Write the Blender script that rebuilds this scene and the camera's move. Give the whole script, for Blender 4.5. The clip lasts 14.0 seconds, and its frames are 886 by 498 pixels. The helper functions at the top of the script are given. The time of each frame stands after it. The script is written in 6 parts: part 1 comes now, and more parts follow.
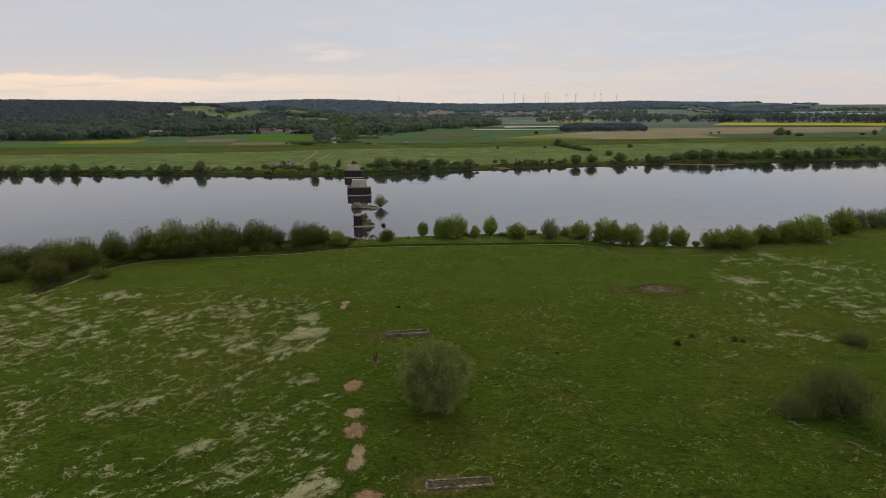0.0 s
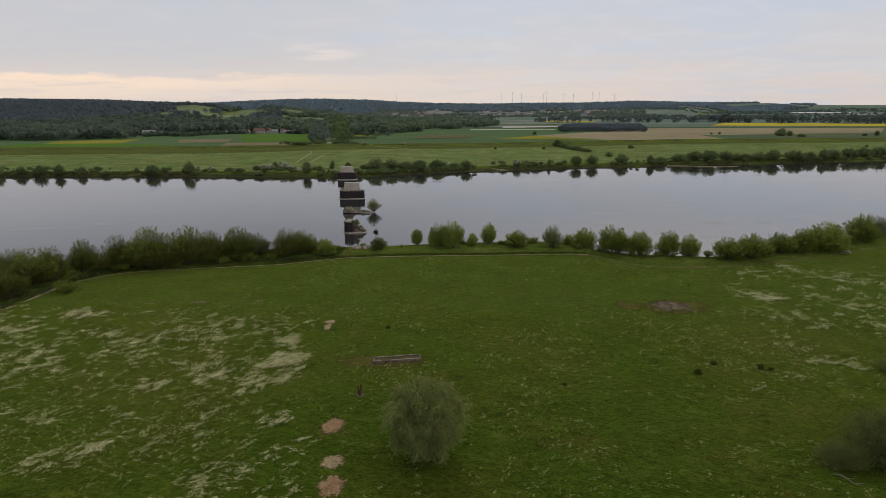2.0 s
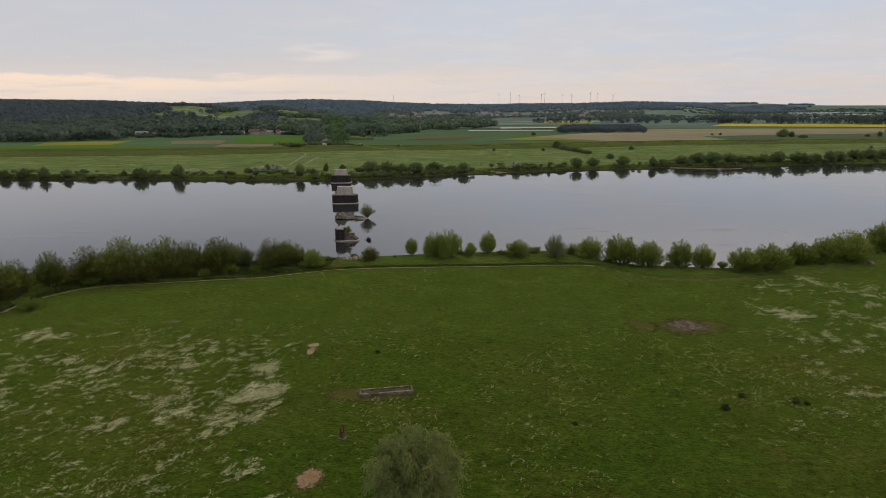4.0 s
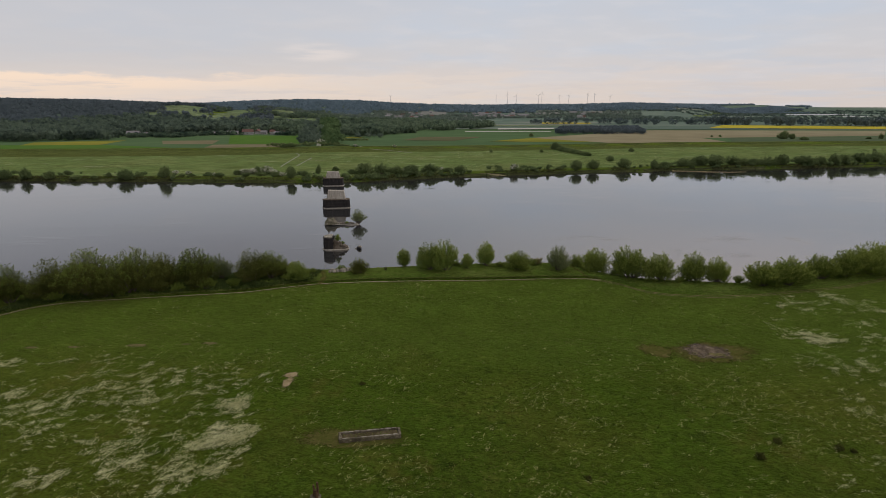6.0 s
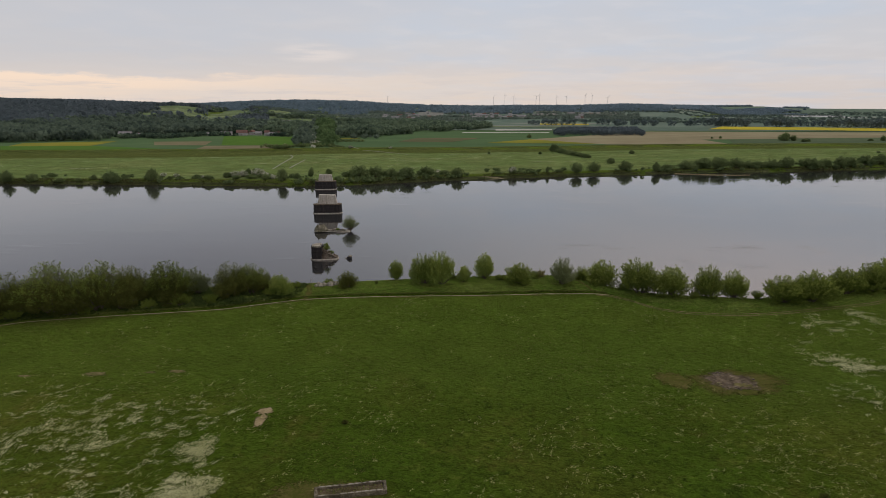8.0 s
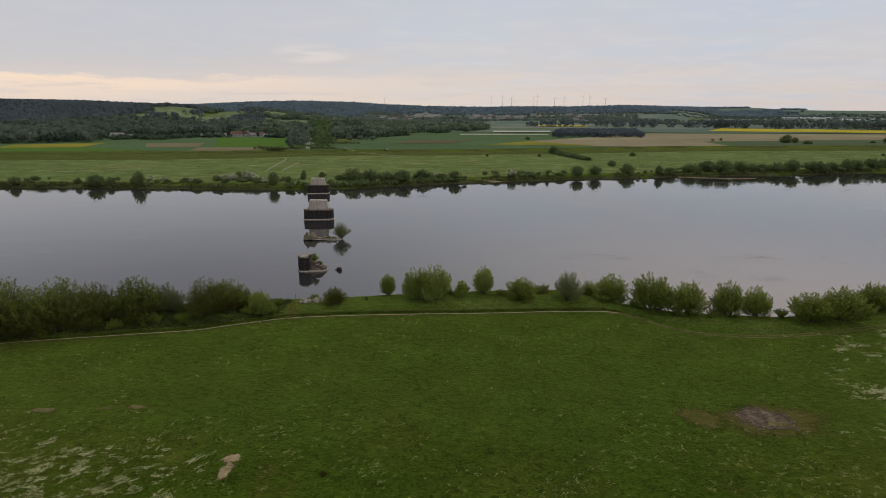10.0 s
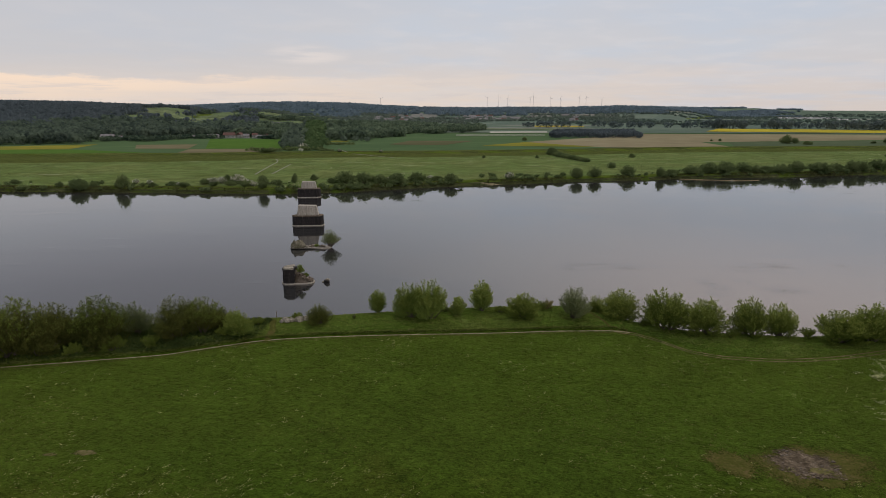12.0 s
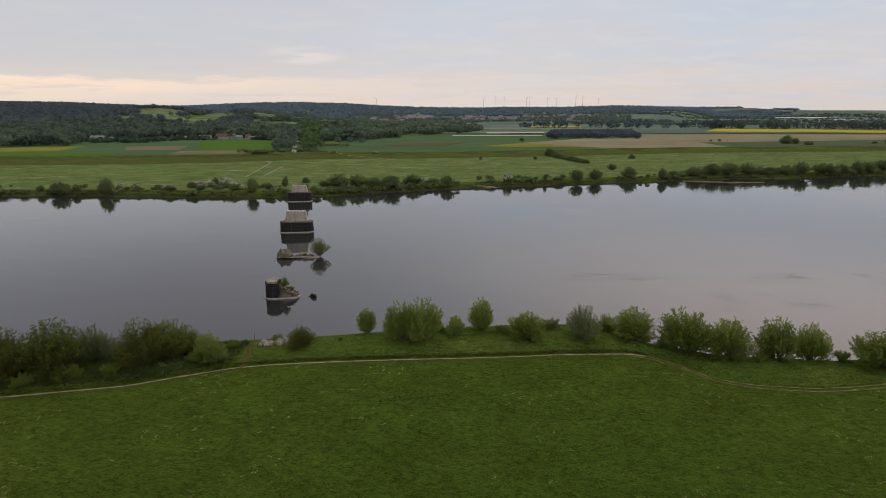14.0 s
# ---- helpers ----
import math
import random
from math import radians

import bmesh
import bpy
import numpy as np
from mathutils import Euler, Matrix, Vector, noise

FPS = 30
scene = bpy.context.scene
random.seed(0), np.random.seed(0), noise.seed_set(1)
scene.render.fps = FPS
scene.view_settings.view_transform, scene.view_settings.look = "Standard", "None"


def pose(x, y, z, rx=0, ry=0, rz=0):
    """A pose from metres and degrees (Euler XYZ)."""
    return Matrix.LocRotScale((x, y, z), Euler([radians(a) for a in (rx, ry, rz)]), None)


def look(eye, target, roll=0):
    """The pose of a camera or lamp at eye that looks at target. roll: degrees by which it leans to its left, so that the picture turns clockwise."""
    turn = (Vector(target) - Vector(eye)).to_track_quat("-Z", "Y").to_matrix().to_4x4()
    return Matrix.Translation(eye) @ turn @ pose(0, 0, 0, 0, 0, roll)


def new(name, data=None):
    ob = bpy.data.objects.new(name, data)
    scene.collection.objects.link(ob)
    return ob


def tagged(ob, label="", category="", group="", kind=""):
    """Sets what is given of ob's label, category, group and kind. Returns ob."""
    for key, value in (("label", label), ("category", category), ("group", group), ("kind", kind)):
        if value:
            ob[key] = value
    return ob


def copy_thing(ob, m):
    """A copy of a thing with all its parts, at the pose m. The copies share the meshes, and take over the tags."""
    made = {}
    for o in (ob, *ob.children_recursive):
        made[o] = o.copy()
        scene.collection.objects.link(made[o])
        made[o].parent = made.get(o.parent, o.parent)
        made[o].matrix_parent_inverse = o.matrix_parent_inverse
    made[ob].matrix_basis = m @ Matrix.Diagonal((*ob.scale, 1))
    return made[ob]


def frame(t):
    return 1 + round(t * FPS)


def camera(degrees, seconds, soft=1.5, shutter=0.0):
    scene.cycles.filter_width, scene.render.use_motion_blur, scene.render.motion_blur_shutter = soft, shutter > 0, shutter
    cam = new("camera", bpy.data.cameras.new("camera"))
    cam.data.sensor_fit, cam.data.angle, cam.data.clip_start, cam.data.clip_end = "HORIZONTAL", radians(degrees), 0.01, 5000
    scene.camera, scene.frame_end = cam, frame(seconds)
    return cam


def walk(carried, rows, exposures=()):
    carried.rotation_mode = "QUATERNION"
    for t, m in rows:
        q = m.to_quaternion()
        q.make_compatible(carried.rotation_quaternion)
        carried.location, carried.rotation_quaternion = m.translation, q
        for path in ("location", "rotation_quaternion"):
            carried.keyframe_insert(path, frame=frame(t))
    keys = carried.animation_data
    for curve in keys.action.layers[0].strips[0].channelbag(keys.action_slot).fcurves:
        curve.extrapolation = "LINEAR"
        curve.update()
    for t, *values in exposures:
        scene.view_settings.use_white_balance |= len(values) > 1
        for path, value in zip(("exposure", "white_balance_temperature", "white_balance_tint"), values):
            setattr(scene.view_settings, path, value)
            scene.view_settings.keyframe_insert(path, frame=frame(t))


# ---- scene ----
cam = camera(72.7, 14.0, soft=0.6)
PATH = [
    (0, (0.11, -0.088, 61.719), (0.003, 1.853, 61.249), -0.3),
    (0.5, (0.138, 4.305, 61.733), (0.032, 6.246, 61.263), -0.3),
    (1, (0.141, 8.689, 61.765), (0.039, 10.63, 61.293), -0.2),
    (1.5, (0.134, 13.038, 61.815), (0.033, 14.979, 61.344), -0.2),
    (2, (0.17, 17.233, 61.824), (0.071, 19.175, 61.353), -0.2),
    (2.5, (0.197, 21.329, 61.817), (0.1, 23.271, 61.347), -0.2),
    (3, (0.157, 25.441, 61.817), (0.062, 27.383, 61.347), -0.2),
    (5.5, (-0.011, 47.136, 62.062), (-0.096, 49.079, 61.594), -0.1),
    (6, (0.016, 51.434, 62.074), (-0.065, 53.376, 61.606), 0.0),
    (6.5, (0.032, 55.595, 62.061), (-0.048, 57.538, 61.594), 0.0),
    (7, (0.052, 59.747, 62.083), (-0.025, 61.69, 61.616), 0.0),
    (7.5, (0.048, 63.925, 62.113), (-0.028, 65.869, 61.647), 0.0),
    (8, (0.016, 68.172, 62.12), (-0.056, 70.116, 61.654), 0.1),
    (10.5, (-0.094, 89.442, 61.933), (-0.155, 91.387, 61.472), 0.1),
    (11, (-0.122, 93.635, 61.927), (-0.18, 95.581, 61.466), 0.0),
    (11.5, (-0.088, 97.687, 61.96), (-0.143, 99.632, 61.499), 0.1),
    (12, (-0.025, 101.684, 61.979), (-0.077, 103.629, 61.519), 0.1),
    (12.5, (0.017, 105.714, 61.986), (-0.033, 107.66, 61.526), 0.1),
    (13, (-0.004, 109.907, 61.957), (-0.05, 111.853, 61.498), 0.0),
    (13.5, (-0.05, 114.167, 61.927), (-0.094, 116.113, 61.468), 0.1),
    (14, (-0.106, 118.449, 61.91), (-0.147, 120.395, 61.451), -0.0),
]
walk(cam, [(t, look(eye, target, roll)) for t, eye, target, roll in PATH],
     exposures=[(0.0, 0.2), (3.0, 0.2), (5.5, 0.17), (6.0, 0.16), (6.5, 0.2), (8.0, 0.16), (10.5, 0.15), (11.5, 0.19), (12.0, 0.15), (12.5, 0.11), (13.0, 0.18), (13.5, 0.23), (14.0, 0.22)])

# ---- world, sun ----
SUN_AZ, SUN_EL = radians(-14), radians(48)   # azimuth from +y towards +x
world = bpy.data.worlds.new("overcast_evening")
scene.world = world
world.use_nodes = True


class Nodes:
    """Short way to wire a node tree."""

    def __init__(self, tree):
        self.t = tree
        tree.nodes.clear()

    def n(self, kind, ins=None, **props):
        node = self.t.nodes.new(kind)
        if "operation" in props:
            node.operation = props["operation"]
        if "interpolation_type" in props:
            node.interpolation_type = props["interpolation_type"]
        if "data_type" in props:
            node.data_type, node.blend_type = props["data_type"], props["blend_type"]
        for k, v in (ins or {}).items():
            if isinstance(v, bpy.types.NodeSocket):
                self.t.links.new(v, node.inputs[k])
            else:
                node.inputs[k].default_value = v
        return node

    def math(self, op, a, b=0.0, c=0.0):
        node = self.n("ShaderNodeMath", operation=op)
        for i, v in enumerate((a, b, c)):
            if isinstance(v, bpy.types.NodeSocket):
                self.t.links.new(v, node.inputs[i])
            else:
                node.inputs[i].default_value = v
        return node.outputs[0]

    def smooth(self, v, lo, hi):
        node = self.n("ShaderNodeMapRange", {"Value": v, "From Min": lo, "From Max": hi}, interpolation_type="SMOOTHSTEP")
        return node.outputs["Result"]

    def mix(self, fac, a, b, blend="MIX"):
        node = self.n("ShaderNodeMix", data_type="RGBA", blend_type=blend)
        for i, v in ((0, fac), (6, a), (7, b)):
            if isinstance(v, bpy.types.NodeSocket):
                self.t.links.new(v, node.inputs[i])
            else:
                node.inputs[i].default_value = v if i == 0 else (*v[:3], 1)
        return node.outputs[2]

    def ramp(self, fac, stops):
        node = self.n("ShaderNodeValToRGB", {"Fac": fac})
        els = node.color_ramp.elements
        while len(els) < len(stops):
            els.new(0.5)
        for e, (p, c) in zip(els, stops):
            e.position, e.color = p, (*c, 1)
        return node.outputs["Color"]

    def noise(self, vec, scale, detail=4, rough=0.55):
        return self.n("ShaderNodeTexNoise", {"Vector": vec, "Scale": scale, "Detail": detail, "Roughness": rough}).outputs["Fac"]


w = Nodes(world.node_tree)
gen = w.n("ShaderNodeTexCoord").outputs["Generated"]
sep = w.n("ShaderNodeSeparateXYZ", {"Vector": gen})
sx, sy, sz = sep.outputs
up = w.math("MAXIMUM", sz, 0.0)
grad = w.ramp(w.math("MULTIPLY", up, 2.0), [(0.0, (0.63, 0.565, 0.535)), (0.09, (0.60, 0.56, 0.56)), (0.17, (0.575, 0.565, 0.59)),
                                             (0.34, (0.51, 0.54, 0.605)), (0.5, (0.60, 0.62, 0.66)), (0.64, (0.68, 0.70, 0.74)), (1.0, (0.76, 0.78, 0.82))])
flat = w.math("ADD", up, 0.10)
plane = w.n("ShaderNodeCombineXYZ", {"X": w.math("DIVIDE", sx, flat), "Y": w.math("DIVIDE", sy, flat), "Z": 0.0}).outputs[0]
cloud = w.noise(plane, 0.8, 5, 0.5)
cloud2 = w.noise(plane, 2.6, 5, 0.5)
az = w.math("ARCTAN2", sx, sy)
# bluish thin places in the sheet, whiter folds
base = w.mix(w.math("MULTIPLY", w.smooth(cloud, 0.42, 0.62), 0.5), grad, (0.50, 0.56, 0.66))
base = w.mix(w.math("MULTIPLY", w.smooth(cloud2, 0.45, 0.75), 0.35), base, (0.66, 0.63, 0.64))
grey = w.math("MULTIPLY", w.smooth(az, 0.1, -0.45), w.smooth(up, 0.02, 0.06))
base = w.mix(w.math("MULTIPLY", grey, 0.55), base, (0.51, 0.50, 0.525))
# warm light under the edge of the cloud sheet, strongest far out on the evening side
wave = w.n("ShaderNodeCombineXYZ", {"X": w.math("MULTIPLY", az, 7.0), "Y": w.math("MULTIPLY", up, 30.0), "Z": 0.0}).outputs[0]
rim = w.math("ADD", w.math("ADD", 0.050, w.math("MULTIPLY", w.math("SUBTRACT", w.noise(wave, 0.8, 6, 0.62), 0.5), 0.055)), w.math("MULTIPLY", az, 0.016))
under = w.math("SUBTRACT", rim, up)
edge = w.smooth(under, -0.002, 0.007)
fade = w.smooth(under, 0.045, 0.0)
side = w.smooth(az, 0.0, -0.62)
glow = w.math("MULTIPLY", w.math("ADD", w.math("MULTIPLY", side, 0.95), 0.12), w.math("MULTIPLY", edge, w.math("ADD", w.math("MULTIPLY", fade, 0.6), 0.35)))
warm = w.mix(glow, base, (0.95, 0.725, 0.56))
low = w.math("MULTIPLY", w.smooth(up, 0.085, 0.0), w.smooth(az, 0.55, -0.15))
warm = w.mix(w.math("MULTIPLY", low, 0.55), warm, (0.77, 0.645, 0.545))
# grey scraps of cloud before the warm band
scrap = w.noise(w.n("ShaderNodeCombineXYZ", {"X": w.math("MULTIPLY", az, 9.0), "Y": w.math("MULTIPLY", up, 90.0), "Z": 3.0}).outputs[0], 1.0, 5, 0.6)
warm = w.mix(w.math("MULTIPLY", w.math("MULTIPLY", w.smooth(scrap, 0.5, 0.66), w.smooth(up, 0.07, 0.03)), 0.5), warm, (0.60, 0.55, 0.545))
# veiled sun
da, de = w.math("DIVIDE", w.math("ADD", az, 0.238), 0.075), w.math("DIVIDE", w.math("SUBTRACT", up, 0.077), 0.017)
streak0 = w.noise(w.n("ShaderNodeCombineXYZ", {"X": w.math("MULTIPLY", az, 6.0), "Y": w.math("MULTIPLY", up, 70.0), "Z": 5.0}).outputs[0], 1.0, 5, 0.6)
spot = w.smooth(w.math("ADD", w.math("MULTIPLY", da, da), w.math("MULTIPLY", de, de)), 1.0, 0.0)
warm = w.mix(w.math("MULTIPLY", spot, w.math("MULTIPLY", w.smooth(streak0, 0.36, 0.6), 0.42)), warm, (0.83, 0.72, 0.66))
# darker sky added above the view on the evening side, dimming the water there
left_dim = w.math("MULTIPLY", w.smooth(up, 0.13, 0.26), w.smooth(az, 0.15, -0.5))
warm = w.mix(w.math("MULTIPLY", left_dim, 0.85), warm, (0.40, 0.40, 0.455))
# unseen brighter sky added high on the right, to lift the river's reflection
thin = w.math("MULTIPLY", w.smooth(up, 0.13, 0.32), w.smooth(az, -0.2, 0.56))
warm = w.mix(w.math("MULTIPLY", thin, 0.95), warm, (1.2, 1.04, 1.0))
# long thin streaks low in the sheet
streak = w.noise(w.n("ShaderNodeCombineXYZ", {"X": w.math("MULTIPLY", az, 2.2), "Y": w.math("MULTIPLY", up, 42.0), "Z": 0.0}).outputs[0], 1.0, 5, 0.6)
warm = w.mix(w.math("MULTIPLY", w.math("MULTIPLY", w.smooth(streak, 0.5, 0.68), w.smooth(up, 0.16, 0.05)), 0.22), warm, (0.57, 0.56, 0.585))
nish = w.n("ShaderNodeTexSky")
nish.sky_type, nish.sun_disc, nish.sun_elevation, nish.sun_rotation, nish.dust_density = "NISHITA", False, SUN_EL, SUN_AZ, 2.0
bg_sky = w.n("ShaderNodeBackground", {"Color": nish.outputs[0], "Strength": 0.05})
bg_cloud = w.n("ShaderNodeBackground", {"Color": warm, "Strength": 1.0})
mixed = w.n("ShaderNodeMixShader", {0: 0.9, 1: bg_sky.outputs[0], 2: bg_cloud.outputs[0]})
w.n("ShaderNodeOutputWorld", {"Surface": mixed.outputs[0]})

sun = new("sun", bpy.data.lights.new("sun", "SUN"))
sun.data.energy, sun.data.angle, sun.data.color = 0.5, radians(15), (1.0, 0.93, 0.86)
d = Vector((math.sin(SUN_AZ) * math.cos(SUN_EL), math.cos(SUN_AZ) * math.cos(SUN_EL), math.sin(SUN_EL)))
sun.matrix_world = look(d * 400 + Vector((0, 0, 100)), (0, 0, 100))

# ---- materials ----


def surface(name, stops, scales, rough=0.9, bump=0.3, stretch=(1, 1, 1), bump_scale=None, spec=0.25, dist=0.1, ragged=False):
    """A surface whose colour runs over the stops by noise at two or three scales (per metre)."""
    m = bpy.data.materials.new(name)
    m.use_nodes = True
    k = Nodes(m.node_tree)
    co = k.n("ShaderNodeMapping", {"Vector": k.n("ShaderNodeTexCoord").outputs["Object"], "Scale": stretch}).outputs[0]
    fac, weight = None, 0
    for i, s in enumerate(scales):
        v = k.math("MULTIPLY", k.noise(co, s, 5, 0.6), 1.0 / len(scales))
        fac = v if fac is None else k.math("ADD", fac, v)
    spread = 0.15
    fac = k.n("ShaderNodeMapRange", {"Value": fac, "From Min": 0.5 - spread, "From Max": 0.5 + spread}).outputs[0]
    col = k.ramp(fac, stops)
    hs = k.noise(co, bump_scale or scales[-1], 4, 0.6)
    b = k.n("ShaderNodeBump", {"Strength": bump, "Distance": dist, "Height": hs})
    p = k.n("ShaderNodeBsdfPrincipled", {"Base Color": col, "Roughness": rough, "Specular IOR Level": spec, "Normal": b.outputs[0]})
    out = p.outputs[0]
    if ragged:
        # grass closes over the rim: the attribute runs from 0 inside to 1 at the rim
        rim_ = k.n("ShaderNodeAttribute")
        rim_.attribute_name = "rim"
        keep_ = k.smooth(k.math("SUBTRACT", k.math("ADD", k.math("MULTIPLY", k.noise(co, 2.2, 7, 0.75), 1.9), -0.18), rim_.outputs["Fac"]), -0.05, 0.12)
        out = k.n("ShaderNodeMixShader", {0: keep_, 1: k.n("ShaderNodeBsdfTransparent").outputs[0], 2: out}).outputs[0]
    k.n("ShaderNodeOutputMaterial", {"Surface": out})
    return m


def foliage(name, dark, light, translucent=0.3, patch=0.25, mottle=1.0):
    """Leaves: colour varies from leaf to leaf, from plant to plant and in patches."""
    m = bpy.data.materials.new(name)
    m.use_nodes = True
    k = Nodes(m.node_tree)
    isl = k.n("ShaderNodeNewGeometry").outputs["Random Per Island"]
    rnd = k.n("ShaderNodeObjectInfo").outputs["Random"]
    co = k.n("ShaderNodeTexCoord").outputs["Object"]
    f = k.math("ADD", k.math("MULTIPLY", isl, 0.42), k.math("MULTIPLY", rnd, 0.42))
    f = k.math("ADD", f, k.math("MULTIPLY", k.math("SUBTRACT", k.noise(co, patch, 2), 0.4 if mottle == 1 else 0.46), mottle))
    col = k.ramp(f, [(0.0, dark), (1.0, light)])
    dif = k.n("ShaderNodeBsdfDiffuse", {"Color": col, "Roughness": 0.6})
    tr = k.n("ShaderNodeBsdfTranslucent", {"Color": col})
    mx = k.n("ShaderNodeMixShader", {0: translucent, 1: dif.outputs[0], 2: tr.outputs[0]})
    k.n("ShaderNodeOutputMaterial", {"Surface": mx.outputs[0]})
    return m


def turf(name, green, olive, light, dark, big_s, mid_s, fine_s, stretch, light_from=0.55, sheen=0.2, rough_from=0.5, patchy=0.12, brown=None, fresh=None):
    """Grassland: broad changes of hue, patches of light and dark sward, fine tussocks; brown worn places and, past a line of the plan, a fresher sward."""
    m = bpy.data.materials.new(name)
    m.use_nodes = True
    k = Nodes(m.node_tree)
    co = k.n("ShaderNodeTexCoord").outputs["Object"]
    lie = k.n("ShaderNodeMapping", {"Vector": co, "Scale": (stretch, 1.0, 1.0), "Rotation": (0, 0, 0.5)}).outputs[0]
    big = k.smooth(k.noise(co, big_s, 5, 0.6), 0.42, 0.66)
    mid = k.noise(lie, mid_s, 6, 0.7)
    fine = k.noise(lie, fine_s, 5, 0.75)
    col = k.mix(big, green, olive)
    col = k.mix(k.smooth(mid, light_from, light_from + 0.16), col, light)
    col = k.mix(k.smooth(mid, 0.46, 0.30), col, dark)
    if brown:
        spots = k.math("MULTIPLY", k.smooth(k.noise(co, big_s * 2.6, 5, 0.65), 0.50, 0.68), k.smooth(k.noise(co, 0.22, 5, 0.7), 0.40, 0.60))
        col = k.mix(k.math("MULTIPLY", spots, 0.7), col, brown)
    if fresh:
        line = k.n("ShaderNodeSeparateXYZ", {"Vector": co}).outputs[1]
        line = k.math("ADD", line, k.math("MULTIPLY", k.noise(co, 0.03, 4, 0.6), 40.0))
        sw = k.mix(k.smooth(mid, 0.36, 0.66), tuple(c * 0.9 for c in fresh), tuple(c * 1.08 for c in fresh))
        col = k.mix(k.math("MULTIPLY", k.smooth(line, 196, 222), 0.8), col, sw)
    tuss = k.noise(lie, fine_s * 0.35, 4, 0.7)
    val = k.math("ADD", k.math("ADD", k.math("MULTIPLY", k.smooth(fine, 0.36, 0.64), 0.62), k.math("MULTIPLY", k.smooth(tuss, 0.36, 0.64), 0.45)), rough_from)
    val = k.math("MULTIPLY", val, k.math("ADD", k.math("MULTIPLY", k.smooth(k.noise(co, big_s * 4.5, 4, 0.6), 0.36, 0.64), patchy), 1.0 - patchy / 2))
    col = k.mix(1.0, col, k.n("ShaderNodeCombineXYZ", {"X": val, "Y": val, "Z": val}).outputs[0], "MULTIPLY")
    b = k.n("ShaderNodeBump", {"Strength": 0.6, "Distance": 0.7 / fine_s, "Height": k.math("ADD", fine, tuss)})
    p = k.n("ShaderNodeBsdfPrincipled", {"Base Color": col, "Roughness": 1.0, "Specular IOR Level": 0.0, "Sheen Weight": sheen, "Sheen Roughness": 0.4, "Sheen Tint": (0.66, 0.75, 0.17, 1), "Normal": b.outputs[0]})
    k.n("ShaderNodeOutputMaterial", {"Surface": p.outputs[0]})
    return m


M_GROUND = turf("meadow_turf", (0.02727, 0.05335, 0.00456), (0.04066, 0.05626, 0.00741), (0.06315, 0.08342, 0.01282), (0.01225, 0.0259, 0.00304), 0.018, 0.16, 2.1, 0.75, sheen=0.2, rough_from=0.36, patchy=0.22, brown=(0.05549, 0.05432, 0.01092), fresh=(0.03301, 0.06159, 0.00741))
# patchwork of far fields, distance haze mixed into the colours as grey-blue
M_COUNTRY = bpy.data.materials.new("hazed_field_patchwork")
M_COUNTRY.use_nodes = True
k = Nodes(M_COUNTRY.node_tree)
co = k.n("ShaderNodeTexCoord").outputs["Object"]
cell = k.n("ShaderNodeTexVoronoi", {"Vector": k.n("ShaderNodeMapping", {"Vector": co, "Scale": (0.6, 1.0, 0.0), "Rotation": (0, 0, 0.3)}).outputs[0], "Scale": 0.0045})
pick = k.n("ShaderNodeSeparateColor", {"Color": cell.outputs["Color"]}).outputs[0]
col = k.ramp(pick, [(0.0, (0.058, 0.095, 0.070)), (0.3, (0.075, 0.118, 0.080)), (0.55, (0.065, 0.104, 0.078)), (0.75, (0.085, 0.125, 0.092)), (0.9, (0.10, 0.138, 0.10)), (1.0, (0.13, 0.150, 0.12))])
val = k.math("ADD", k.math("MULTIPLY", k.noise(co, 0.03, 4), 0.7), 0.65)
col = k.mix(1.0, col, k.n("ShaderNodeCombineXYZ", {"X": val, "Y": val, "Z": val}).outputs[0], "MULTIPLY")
p = k.n("ShaderNodeBsdfPrincipled", {"Base Color": col, "Roughness": 0.95, "Specular IOR Level": 0.1})
k.n("ShaderNodeOutputMaterial", {"Surface": p.outputs[0]})
M_BANKTURF = turf("rank_bank_grass", (0.0348, 0.066, 0.009025), (0.0435, 0.068, 0.01282), (0.07482, 0.104, 0.0266), (0.02088, 0.042, 0.006175), 0.03, 0.2, 1.6, 0.7)
M_SEED = foliage("pale_grass_heads", (0.1495, 0.1725, 0.046), (0.414, 0.414, 0.184), 0.3, 0.06)
M_GRASS = foliage("grass_blades", (0.03572, 0.068, 0.0066), (0.1241, 0.176, 0.027), 0.4, 0.05)
M_UNDERGROWTH = foliage("bank_undergrowth", (0.024, 0.042, 0.013), (0.085, 0.12, 0.036), 0.35, 0.15)
M_TUFT = foliage("light_grass_tufts", (0.0414, 0.082, 0.0095), (0.138, 0.19, 0.0323), 0.4, 0.06)
M_DARKGRASS = foliage("dark_tussock_blades", (0.0189, 0.0351, 0.0065), (0.06075, 0.0945, 0.0156), 0.3, 0.05)
M_DRYGRASS = foliage("dry_grass_blades", (0.12, 0.125, 0.035), (0.27, 0.24, 0.10), 0.35, 0.06)
M_FLOWER = foliage("white_umbels", (0.30, 0.32, 0.13), (0.82, 0.81, 0.54), 0.2, 0.1)
M_FARFLOWER = foliage("far_white_umbels", (0.3375, 0.3544, 0.2194), (0.6412, 0.6412, 0.4556), 0.2, 0.02)
M_BANKGRASS = foliage("bank_herbs", (0.075, 0.102, 0.02), (0.18, 0.205, 0.056), 0.35, 0.1)
M_FARMEADOW = turf("far_meadow_grass", (0.06437, 0.1026, 0.03855), (0.09099, 0.1187, 0.04955), (0.1753, 0.1985, 0.1377), (0.03995, 0.06845, 0.02753), 0.012, 0.06, 0.4, 0.25, 0.57, patchy=0.4)
